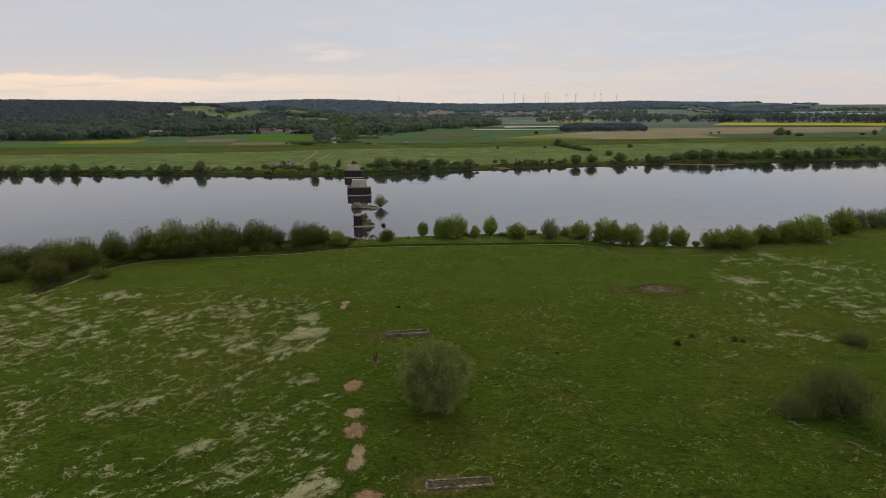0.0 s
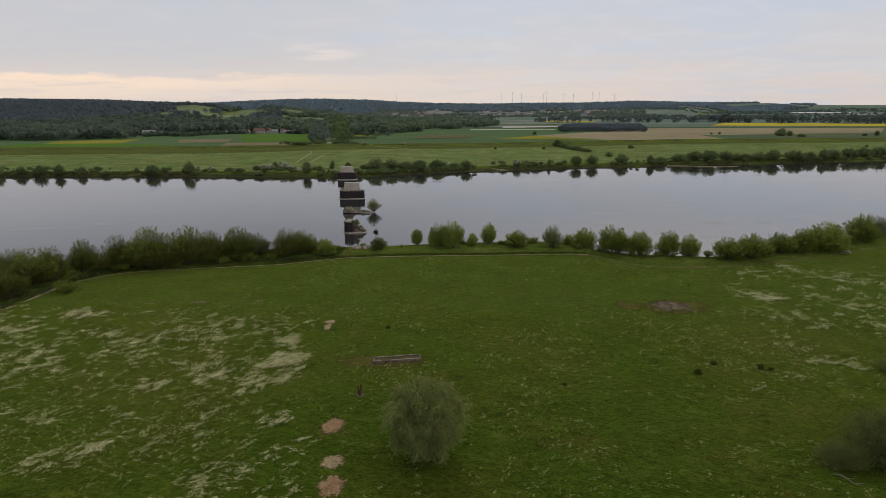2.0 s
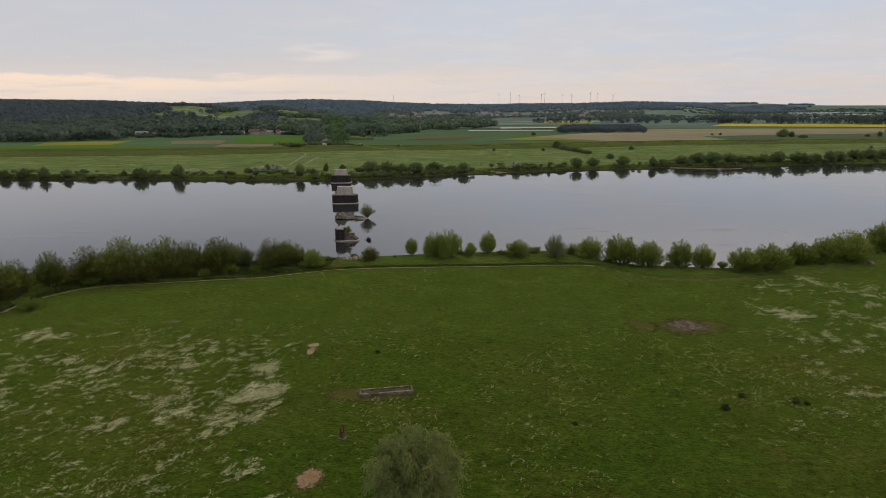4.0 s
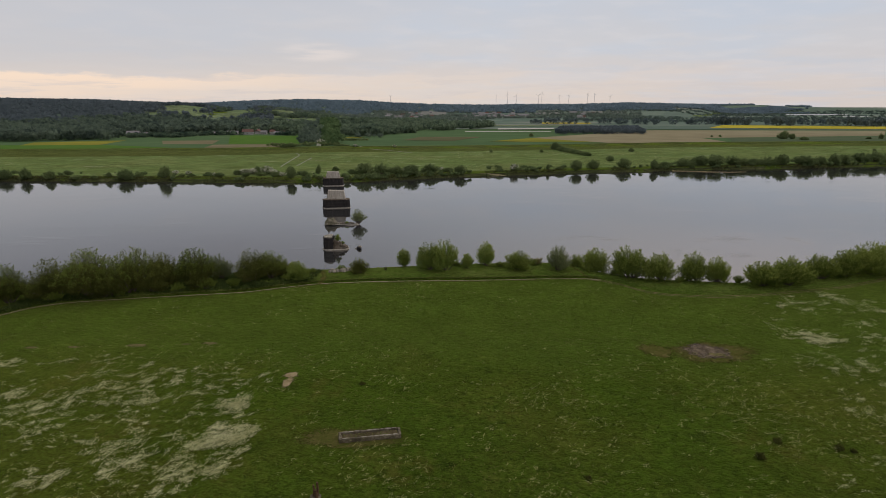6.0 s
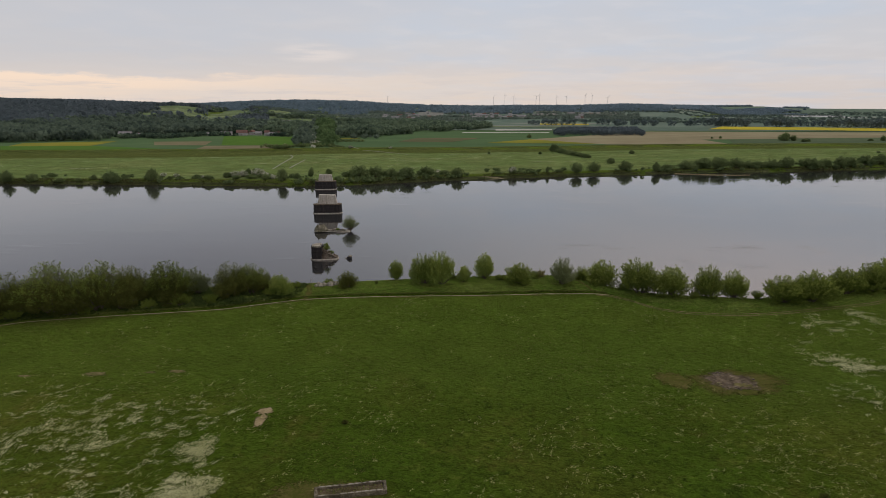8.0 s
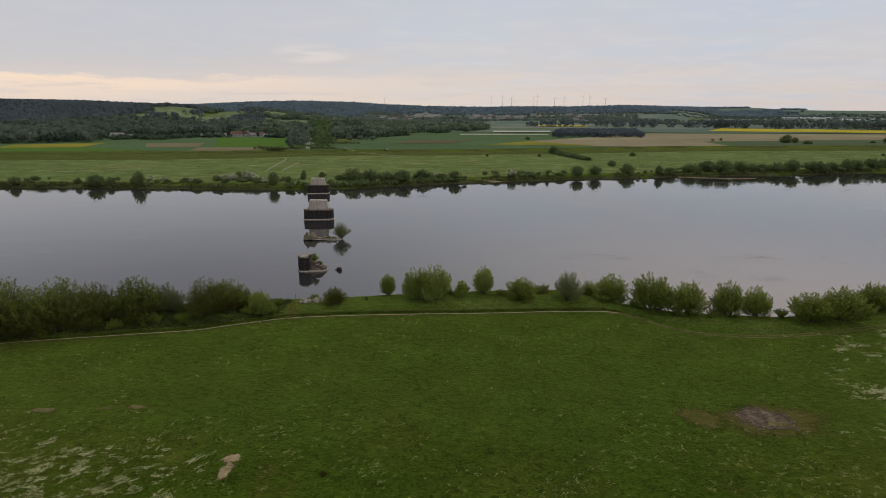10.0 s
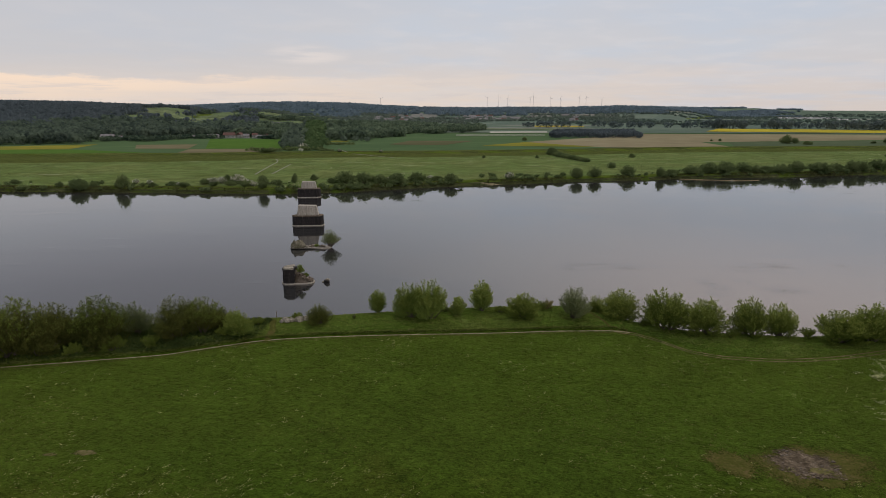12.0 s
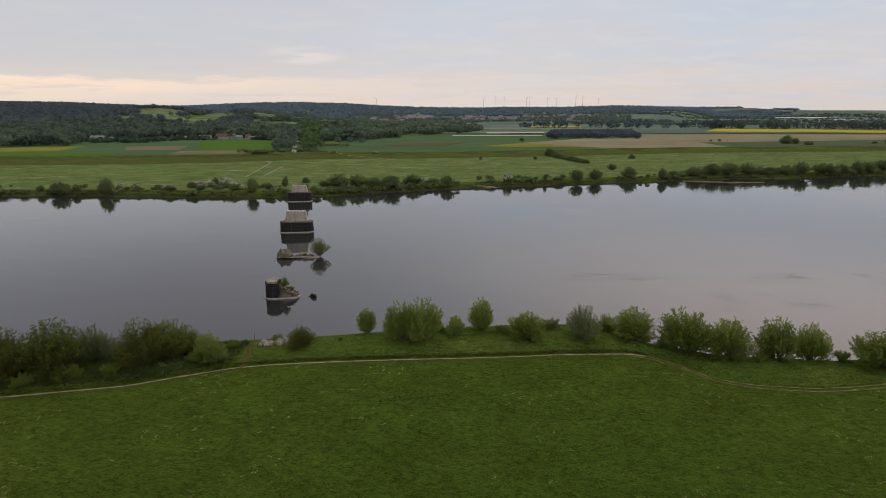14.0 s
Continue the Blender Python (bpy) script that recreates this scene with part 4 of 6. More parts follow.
BANK_RIGHT = [(101.5, 255.5, 8.6, 12.5, 1), (111.0, 256.5, 10.0, 14.0, 1), (127.0, 265.5, 8.6, 11.6, 3), (138.0, 268.6, 9.8, 10.6, 0), (148.5, 272.4, 11.6, 14.0, 0),
              (158.0, 281.0, 8.5, 9.0, 1), (172.7, 289.3, 12.4, 13.6, 3), (186.2, 299.0, 9.8, 10.0, 7), (196.1, 302.1, 9.6, 9.8, 7), (204.3, 306.5, 9.2, 9.0, 7), (216.0, 311.0, 9.0, 11.0, 0)]
BANK_LEFT = [(-39.8, 263.2, 6.4, 6.2, 5), (-60.6, 255.0, 6.9, 7.6, 2), (-67.0, 260.0, 6.0, 7.0, 5), (-75.5, 253.0, 11.9, 10.5, 6), (-70.0, 255.5, 10.6, 9.0, 8), (-87.5, 254.0, 9.6, 8.0, 7),
             (-93.4, 247.0, 13.4, 12.6, 8), (-91.0, 244.0, 6.6, 8.0, 5), (-104.5, 247.0, 11.6, 10.0, 6), (-103.7, 243.0, 13.0, 9.8, 5), (-105.0, 239.5, 5.6, 8.0, 5), (-111.5, 239.0, 14.6, 12.8, 8)]
BANK_LEFT_END = [(-117.0, 236.0, 8.0, 11.0, 5), (-124.0, 236.5, 15.0, 15.0, 8), (-133.9, 233.0, 12.5, 13.4, 6), (-144.5, 227.0, 12.2, 10.0, 8), (-149.0, 216.5, 12.0, 11.0, 5),
             (-152.4, 210.5, 12.8, 12.6, 8), (-150.8, 196.5, 9.6, 12.0, 5), (-158.0, 205.0, 9.0, 12.0, 6), (-164.0, 215.0, 11.0, 12.0, 5), (-173.1, 210.0, 10.0, 14.0, 8), (-182.0, 204.0, 9.6, 13.0, 6),
             (-168.0, 196.0, 7.0, 11.0, 5), (-192.0, 196.0, 10.0, 13.0, 5)]
ROUND = plant("osier_bush", "bush", "rounded olive-green osier bush on the river bank", 108, height=10.0, width=10.0, shoots=520, per=32, leaf=0.26, slim=0.46, leaf_mat=M_OLIVE, tips=M_BUSH, spiky=0.15, loose=0.85, lobes=9)
MASTERS = OS + [TALL, osier(105, False, True), osier(106, False, True), plant("osier_bush", "bush", "rounded grey-green willow bush on the river bank", 107, height=10.0, width=10.0, shoots=420, per=36, leaf=0.30, leaf_mat=M_GREYTREE, spiky=0.2, droop=0.4), ROUND]
rt = random.Random(5)
for rows, label in ((BANK_ROW, ""), (BANK_RIGHT, "dense green osier bush in a thicket on the bank"), (BANK_LEFT + BANK_LEFT_END, "dense green osier bush in a tall bank thicket")):
    for x, y, h, wd, k_ in rows:
        h0, w0 = (9.0, 6.0) if k_ == 4 else (OS_H, OS_W)
        h, wd = (h * (0.97 if x > -110 else 1.05), wd * 1.1) if x < -37 else (h * 1.03, wd * 1.06)
        place(MASTERS[k_], x, y, h, wd, h0, w0, rt.uniform(0, 360), label if k_ != 4 else "", "bushes along the near bank")


def drop_master(o):
    for c in list(o.children_recursive) + [o]:
        bpy.data.objects.remove(c)


for o in MASTERS:
    drop_master(o)

# lone trees and scrub on the meadow
def willow_crown(root, seed, height, width, clumps, fronds, per, leaf, leaf_mat):
    """A round crown of many soft billows; in each, short leafy fronds arch out and hang."""
    rng = np.random.default_rng(seed)
    g = np.arange(34) + 0.5
    zc = 1 - 2 * g / 34
    B = np.c_[np.sqrt(1 - zc ** 2) * np.cos(g * 2.4), np.sqrt(1 - zc ** 2) * np.sin(g * 2.4), zc] * rng.uniform(0.78, 1.0, (34, 1))
    B = np.r_[B, B[::2] * 0.5]
    u = B[rng.integers(0, len(B), clumps)] + rng.normal(0, 0.115, (clumps, 3))
    K = u * np.array([width / 2 * 0.93, width / 2 * 0.93, height * 0.40])
    K[:, :2] *= np.where(u[:, 2] < 0, 1 + 0.3 * u[:, 2], 1 - 0.04 * u[:, 2])[:, None]
    K[:, 2] += height * 0.53
    pick = np.repeat(np.arange(clumps), fronds)
    start = K[pick] + rng.normal(0, 0.4, (len(pick), 3))
    outw = unit(start - np.array([0, 0, height * 0.42])) + rng.normal(0, 0.35, start.shape)
    ln = rng.uniform(0.8, 2.0, len(pick))[:, None, None]
    t = np.linspace(0, 1, per)[None, :, None]
    P = start[:, None] + outw[:, None] * ln * t * 0.75 - np.array([0, 0, 1.0]) * ln * t ** 2 * 0.9
    P = P + rng.normal(0, 0.12, P.shape)
    D = outw[:, None] * (1 - 0.5 * t) - np.array([0, 0, 1.0]) * t * 1.3 + rng.normal(0, 0.4, P.shape)
    P, D = P.reshape(-1, 3), D.reshape(-1, 3)
    P[:, 2] = np.maximum(P[:, 2], 1.0)
    n = len(P)
    L = leaf * rng.uniform(0.7, 1.4, n)
    quads_obj("crown", blade_faces(P, D, L, L * rng.uniform(0.3, 0.5, n), rng), leaf_mat, root, per=3)
    V, F = [], []
    tube(V, F, [(0, 0, -0.4), (0.1, 0.05, height * 0.18), (0, 0, height * 0.4)], 0.65, 0.4, 9)
    for i in range(40):
        e = K[i]
        tube(V, F, [(0, 0, height * rng.uniform(0.08, 0.3)), (e[0] * 0.5, e[1] * 0.5, e[2] * 0.7 + 0.4), tuple(e)], 0.2, 0.05, 5)
    obj("trunk", V, F, M_BARK, root)


willow = new("willow_tree")
willow_crown(willow, 131, 15.4, 12.6, 420, 14, 15, 0.31, M_WILLOW)
tagged(willow, "large round grey-green willow standing alone on the meadow", "tree")
willow.matrix_basis = pose(-8.1, 113.2, -0.1)
thorn = plant("thorn_bush", "bush", "dull brownish half-bare thorn bush on the meadow", 132, height=10.6, width=14.5, shoots=560, per=34, leaf=0.34, leaf_mat=M_THORN, low=0.06, spiky=0.2, loose=1.5, stems=30, lobes=14, fill=0.62)
thorn.matrix_basis = pose(73.5, 115.0, -0.1)
place(thorn, 65.0, 114.2, 5.4, 8.0, 11.5, 14.5, 210, "low spreading half-bare thorn bush on the meadow")
place(thorn, 79.0, 99.0, 11.0, 12.0, 11.5, 14.5, 130, "dull brownish thorn bush at the meadow's edge")
place(thorn, 99.5, 152.5, 4.6, 7.5, 11.5, 14.5, 40, "low dark thorn bush on the meadow")

tuft = plant("low_shrub", "shrub", "low dark weed shrub in the meadow grass", 141, height=1.0, width=1.8, shoots=40, per=14, leaf=0.3, leaf_mat=M_OLIVE, low=0.05)
tuft.matrix_basis = pose(53.2, 150.5, -0.05)
for x, y, s in ((58.8, 156.0, 1.2), (69.0, 154.0, 1.3), (21.0, 143.0, 0.8), (-14.0, 95.0, 0.7), (-23.6, 176.5, 0.9), (71.0, 153.0, 0.9)):
    place(tuft, x, y, 0.9 * s, 1.1 * s, 1.2, 1.6, x * 37 % 360, "", "weed shrubs on the meadow", 0.05)
scrub = plant("bank_shrub", "shrub", "low scrubby bush among bank weeds", 142, height=2.6, width=4.2, shoots=70, per=24, leaf=0.3, leaf_mat=M_BUSH, low=0.05, spiky=0.5)
scrub.matrix_basis = pose(-46.8, 266.5, 1.0)
for x, y, h, wd in ((-57, 262, 2.2, 4), (-64, 254, 2.2, 4), (-80, 246.5, 2.6, 5), (-97, 241, 2.4, 5), (-114, 236, 3.2, 6), (-133, 230, 3, 6), (25.5, 278, 2.6, 4), (13, 275, 2.0, 4), (-4.5, 275.5, 2.0, 3.4),
                     (95.5, 259, 2.8, 4), (75, 258.5, 1.8, 4), (54, 267, 1.8, 4), (-30.5, 268, 1.4, 1.2), (120, 262, 3.0, 5), (165, 284, 4, 6), (-137, 205, 4.0, 7), (-88, 243.5, 3.6, 6)):
    place(scrub, x, y, h, wd, 2.6, 4.2, x * 53 % 360, "", "scrub on the near bank", 0.1)

dry = plant("dry_shrub", "shrub", "dead brown reeds and twigs on the river bank", 143, height=2.6, width=4.0, shoots=70, per=16, leaf=0.4, leaf_mat=M_DRYGRASS, low=0.1, spiky=1.0, slim=0.2)
dry.matrix_basis = pose(27.5, 279.0, float(ground_z(27.5, 279.0)) - 0.1)

# far bank
FB = [plant("bank_bush", "bush", "dark green bush on the far river bank", 150 + i, height=10.0, width=10.0, shoots=160, per=18, leaf=0.75, leaf_mat=M_FARBUSH, low=0.05, spiky=0.3, slim=0.5) for i in range(3)]
HAW = plant("hawthorn_bush", "bush", "white blossoming hawthorn on the far river bank", 155, height=6.0, width=8.0, shoots=70, per=12, leaf=0.7, slim=0.5, leaf_mat=M_FARBUSH, low=0.05)
hb = shrub_parts(HAW, 156, height=6.1, width=8.3, shoots=110, per=12, leaf=0.55, slim=0.7, leaf_mat=M_BLOSSOM, low=0.42)
hb.name = "blossom"
FAR_A = [(-384, 548, 10, 9), (-363, 560, 7.6, 8), (-361, 581, 4.4, 7), (-296, 559, 9, 12), (-314, 566, 4.8, 5), (-288, 567, 4.8, 5), (-263, 564, 11, 9), (-244, 574, 3.2, 6), (-232, 582, 3.5, 7), (-218, 572, 4.2, 8),
         (-208, 588, 5, 9), (-196, 576, 3.6, 8), (-184, 580, 4, 9), (-194, 602, 7, 7), (-153, 567, 10.6, 9), (-145, 581, 5.4, 6), (-137, 598, 9, 5), (-126, 621, 5.2, 6)]
FAR_B = [(-106, 600, 4.5, 10), (-93, 596, 11, 17), (-78, 597, 10, 15), (-65, 596, 8.4, 13), (-52, 596, 8.8, 17), (-35, 616, 8.2, 13), (-19, 624, 4.2, 10), (-7, 610, 8.1, 10), (44, 632, 4.8, 7), (78, 645, 5.9, 3.5),
         (105, 647, 9.7, 10), (124, 655, 9.2, 12), (157, 668, 10, 11), (158, 735, 7.0, 8), (89, 646, 3.2, 8), (186, 665, 9.4, 8)]
FAR_C = [(200, 676, 5.6, 11), (222, 684, 8.6, 16), (240, 690, 11, 18), (255, 690, 12, 17), (278, 700, 9.9, 17), (288, 697, 8.1, 11), (299, 698, 7.5, 12), (312, 698, 9.2, 15), (328, 699, 12, 16), (355, 706, 10.5, 20),
         (374, 713, 8.8, 11), (390, 714, 11.7, 12), (404, 720, 10.6, 15), (429, 734, 10.8, 18), (449, 741, 11.6, 18), (472, 748, 11, 18), (495, 755, 10, 16), (520, 763, 11, 18)]
FAR_D = [(-402, 549, 9, 10), (-420, 548, 8, 9), (-441, 546, 9, 11), (-462, 545, 9, 12), (-490, 543, 7, 9), (-340, 560, 4, 8), (-270, 572, 4, 8), (-170, 575, 5, 8), (-120, 590, 3.4, 7), (30, 628, 3, 8), (-253, 575, 3, 6), (-325, 562, 3, 6),
         (30, 855, 4.3, 4), (96, 857, 4.3, 4.5), (217, 872, 5.8, 7.5), (554, 906, 3, 5), (123, 1261, 7.5, 9), (487, 1257, 5.3, 5.5)]
FAR_E = [(571, 1185, 15.9, 22), (587, 1186, 11, 12), (600, 1170, 6, 14), (590, 1152, 5, 14), (726, 1192, 5, 8), (749, 1193, 11, 9), (470, 1255, 4, 5), (122, 908, 11, 10), (126, 893, 6, 9), (129, 880, 6.5, 9), (132, 868, 5.5, 9), (135, 856, 6, 9),
         (138, 844, 5.5, 9), (141, 832, 5.5, 8), (144, 820, 5, 8), (147, 808, 5, 8), (-260, 905, 5, 12), (-250, 908, 5, 12)]
for n_, rows in enumerate((FAR_A, FAR_B, FAR_C, FAR_D, FAR_E)):
    for i, (x, y, h, wd) in enumerate(rows):
        y = max(y, far_y(x) + 4.5)
        place(FB[(i + n_) % 3], x, y, h, wd * (1.06 if y < 800 else 1.25 if 800 < y < 910 and 120 < x < 150 else 1.0), 10.0, 10.0, rt.uniform(0, 360), "dark green bush standing among far fields" if y > 800 else "", "bushes on the far bank" if y < 800 else "field bushes", 0.2)
for x, y, h, wd in ((-265, 588, 4, 5), (-251, 583, 4, 5), (-225, 578, 3, 5), (-202, 590, 5.5, 8), (-195, 592, 6, 8), (-185, 596, 7.5, 9), (-180, 593, 6.5, 9), (-174, 590, 4.5, 8), (-166, 580, 3.5, 9), (-26, 632, 3.5, 7), (44, 633, 6.5, 7), (-60, 612, 4, 6), (330, 712, 5, 8), (-163, 924, 4, 7), (-107, 928, 3.5, 5)):
    y = max(y, far_y(x) + 8)
    place(HAW, x, y, h, wd, 6.0, 8.0, rt.uniform(0, 360), "", "hawthorns on the far bank", 0.2)
for o in FB + [HAW]:
    drop_master(o)


# ---- far woods (too many to count) ----
def far_tree_faces(P, H, Wd, rng, n, conifer=False):
    """Ragged crowns of n triangles each at points P."""
    m = len(P)
    u = rng.normal(size=(m, n, 3))
    u = unit(u)
    u[..., 2] = np.abs(u[..., 2]) * np.where(rng.random((m, n)) < 0.72, 1, -0.95)
    rad = 0.72 + 0.28 * rng.random((m, n, 1))
    rad = rad * (1 + 0.16 * np.sin(u[..., :1] * 4 + u[..., 1:2] * 5 + P[:, None, :1]))
    c = u * rad
    h = 0.52 + 0.48 * c[..., 2]
    taper = (1.15 - h) if conifer else 1.0
    x = P[:, None, 0] + c[..., 0] * Wd[:, None] / 2 * taper
    y = P[:, None, 1] + c[..., 1] * Wd[:, None] / 2 * taper
    z = P[:, None, 2] + h * H[:, None]
    C = np.stack([x, y, z], -1)
    size = (Wd[:, None, None] * (0.16 + 0.14 * rng.random((m, n, 1))) * (12 / n) ** 0.45 * 1.45)
    a = unit(rng.normal(size=(m, n, 3)) + u * 0.0)
    nrm = unit(u + rng.normal(0, 0.38, u.shape))
    t1 = unit(np.cross(nrm, a))
    t2 = np.cross(nrm, t1)
    tri = np.stack([C + t1 * size, C - t1 * size * 0.6 + t2 * size * 0.9, C - t1 * size * 0.5 - t2 * size * 0.9], 2)
    return tri.reshape(-1, 3)


def wood(name, label, P2, hlo, hhi, material, n, seed, conifer=False, wide=0.8, rise=None):
    rng = np.random.default_rng(seed)
    P2 = np.asarray(P2)
    z = ground_z(P2[:, 0], P2[:, 1])
    P = np.c_[P2, z]
    H = rng.uniform(hlo, hhi, len(P))
    if rise:                               # lower trees in front, taller ones behind
        H = H * np.interp(P[:, 1], rise[:2], rise[2:])
    ob = quads_obj(name, far_tree_faces(P, H, H * wide * rng.uniform(0.8, 1.25, len(P)), rng, n, conifer), material, per=3)
    return tagged(ob, label, "woodland", kind="stuff")


def scatter(n, seed, keep, xlo, xhi, ylo, yhi):
    rng = np.random.default_rng(seed)
    out = []
    while sum(len(o) for o in out) < n:
        p = np.c_[rng.uniform(xlo, xhi, 4000), rng.uniform(ylo, yhi, 4000)]
        out.append(p[keep(p[:, 0], p[:, 1], rng.random(4000))])
    return np.concatenate(out)[:n]


def ang(x, y):
    return x / y * 4600


WOOD_A = np.array([-5000, -3400, -2600, -2540, -2300, -2100, -1900, -1300, -1250, -850, -700, -540, -430, -30, 220, 300])
WOOD_Y = np.array([1000, 1045, 1110, 1255, 1240, 1270, 1345, 1350, 1290, 1240, 1260, 1320, 1360, 1480, 1830, 2500.0])


def wood_front(a):
    return np.interp(a, WOOD_A, WOOD_Y)


def in_clearing(x, y):
    w_ = 40 * fbm(x, y, 0.02, 4.0)
    a_ = ang(x, y)
    return (y > 1770 + 2 * w_) & (y < 2520) & (a_ > -2420 + 2 * w_) & (a_ < -1560 + w_) & (fbm(x, y * 0.5, 0.05) < 0.3) & (np.abs(y - 2060 - 0.12 * x + 20 * fbm(x, y, 0.05, 6.0)) > 9)


def on_slope(x, y):
    return (ang(x, y) < -1450) & (ang(x, y) > -4300) & (y > wood_front(ang(x, y))) & ~in_clearing(x, y)


wood("hillside_wood", "mixed leafy wood at the foot of the near hillside", scatter(2300, 201, lambda x, y, r: on_slope(x, y) & (y < wood_front(ang(x, y)) + 620 + 300 * fbm(x, y, 0.006)) & (r < 1300 / y), -2000, 0, 1000, 2300), 12, 22, M_FOREST, 72, 202, wide=0.95)
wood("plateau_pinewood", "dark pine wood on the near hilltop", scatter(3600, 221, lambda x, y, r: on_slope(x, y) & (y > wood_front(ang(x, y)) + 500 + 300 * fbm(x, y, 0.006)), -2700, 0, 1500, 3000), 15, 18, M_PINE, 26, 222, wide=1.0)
wood("valley_wood", "mixed trees and gardens round a village in the valley", scatter(2500, 203, lambda x, y, r: (ang(x, y) > -1900) & (ang(x, y) < 250) & (y > wood_front(ang(x, y))) & (fbm(x, y * 1.5, 0.014) > 0.08) & (r < 1800 / y) & ~in_clearing(x, y) & ((y < 2150) | (ang(x, y) < -950)),
                                                                                       -1300, 300, 1150, 3000), 9, 19, M_VALLEY, 50, 204, wide=1.0)
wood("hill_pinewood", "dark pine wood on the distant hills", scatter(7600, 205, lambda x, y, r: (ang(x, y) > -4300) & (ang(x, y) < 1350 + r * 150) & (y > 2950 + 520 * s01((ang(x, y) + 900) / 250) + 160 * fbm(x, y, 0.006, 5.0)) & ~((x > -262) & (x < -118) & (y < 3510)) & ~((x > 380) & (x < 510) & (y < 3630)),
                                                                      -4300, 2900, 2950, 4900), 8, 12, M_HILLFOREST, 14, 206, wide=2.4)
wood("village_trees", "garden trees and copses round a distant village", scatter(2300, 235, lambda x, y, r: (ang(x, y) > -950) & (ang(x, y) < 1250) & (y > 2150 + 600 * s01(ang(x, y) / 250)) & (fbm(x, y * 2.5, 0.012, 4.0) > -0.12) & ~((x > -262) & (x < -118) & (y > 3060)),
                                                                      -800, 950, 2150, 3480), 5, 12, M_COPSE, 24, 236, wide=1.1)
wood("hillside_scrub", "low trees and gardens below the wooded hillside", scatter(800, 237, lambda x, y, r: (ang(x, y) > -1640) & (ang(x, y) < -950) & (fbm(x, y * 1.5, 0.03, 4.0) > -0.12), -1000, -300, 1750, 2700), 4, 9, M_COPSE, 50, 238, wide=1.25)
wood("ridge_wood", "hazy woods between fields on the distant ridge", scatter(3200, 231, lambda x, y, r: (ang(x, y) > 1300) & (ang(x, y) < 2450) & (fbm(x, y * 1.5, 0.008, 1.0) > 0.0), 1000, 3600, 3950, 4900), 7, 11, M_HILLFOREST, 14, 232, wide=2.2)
wood("village_gardens", "garden trees and bushes round village houses", scatter(420, 233, lambda x, y, r: (ang(x, y) > -2560) & (ang(x, y) < -1270) & (y > wood_front(ang(x, y)) - 75) & (y < wood_front(ang(x, y)) + 15) & (fbm(x, y, 0.05, 2.0) > -0.15), -900, -350, 1180, 1420), 3, 9, M_VALLEY, 70, 234, wide=1.1)
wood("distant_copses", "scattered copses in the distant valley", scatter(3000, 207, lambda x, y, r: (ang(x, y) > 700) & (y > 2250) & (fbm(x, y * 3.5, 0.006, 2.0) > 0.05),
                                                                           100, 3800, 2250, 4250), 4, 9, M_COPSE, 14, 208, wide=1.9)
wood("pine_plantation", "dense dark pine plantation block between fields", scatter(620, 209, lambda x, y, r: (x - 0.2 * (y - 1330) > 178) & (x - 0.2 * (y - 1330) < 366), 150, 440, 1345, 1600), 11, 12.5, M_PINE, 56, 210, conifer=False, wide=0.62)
AV = [(-223 - (y - 960) * 0.236 + math.sin(y) * 4, y) for y in np.arange(985, 1700, 8)]
wood("avenue_trees", "fresh green trees lining an old embankment", np.array([(x + o + math.sin(y * 7 + o) * 9, y + math.cos(o * y) * 12) for x, y in AV for o in (14, 23)]), 7, 18, M_AVENUE, 90, 211, rise=(985, 1450, 0.65, 1.75))
wood("embankment_wood", "darker leafy trees beside an old embankment", np.array([(x + o - 4 + math.sin(y * 5 + o) * 7, y + 20 + math.cos(o * y) * 9) for x, y in AV for o in (-28, -20, -12)]), 9, 18, M_FOREST, 80, 219, rise=(985, 1500, 0.75, 1.2))
wood("avenue_scrub", "blossoming scrub on an old embankment", np.array([(-231 - (y - 960) * 0.236 + math.sin(y * 3) * 6 + 9, y) for y in np.arange(955, 1500, 8)]), 3.5, 8, M_BLOSSOM, 40, 212, wide=0.9, rise=(960, 1400, 0.7, 2.0))
wood("embankment_bushes", "low bushes at the end of an old embankment", np.array([(-224 + math.sin(i * 2.3) * 46, 950 + math.cos(i * 1.7) * 22 + i * 0.6) for i in range(34)]), 2.5, 5, M_FARBUSH, 60, 218, wide=1.4)
wood("crop_side_hedge", "low hedge between crop fields", np.array([(-216 + i * 3.6, 1105 + math.sin(i * 3) * 4) for i in range(12)]), 3, 5, M_FARBUSH, 60, 217, wide=1.3)
wood("crop_side_bushes", "dark bushes behind a crop field", np.array([(-212 + i * 8 + math.sin(i * 4) * 4, 1215 + math.sin(i * 5) * 9) for i in range(7)]), 5, 9, M_FOREST, 90, 220, wide=1.25)
SC = np.random.default_rng(240)
scrub_x = np.r_[SC.uniform(-480, 560, 500), SC.uniform(-250, -150, 140), SC.uniform(-110, 10, 110), SC.uniform(190, 560, 90)]
scrub_p = np.c_[scrub_x, np.interp(scrub_x, FAR_X, FAR_Y) + 4 + SC.random(len(scrub_x)) ** 1.5 * 38]
scrub_p = scrub_p[fbm(scrub_p[:, 0], scrub_p[:, 1], 0.09, 3.0) > -0.12]
wood("far_bank_scrub", "low green scrub and weeds along the far river bank", scrub_p, 1.0, 3.6, M_FARBUSH, 60, 241, wide=1.5)
wood("field_edge_scrub", "low scrub on the field edge", np.array([(-300 + i * 3.3, 955 + math.sin(i) * 10 + i * 1.2) for i in range(30)]), 3, 6, M_FARBUSH, 40, 213, wide=1.3)
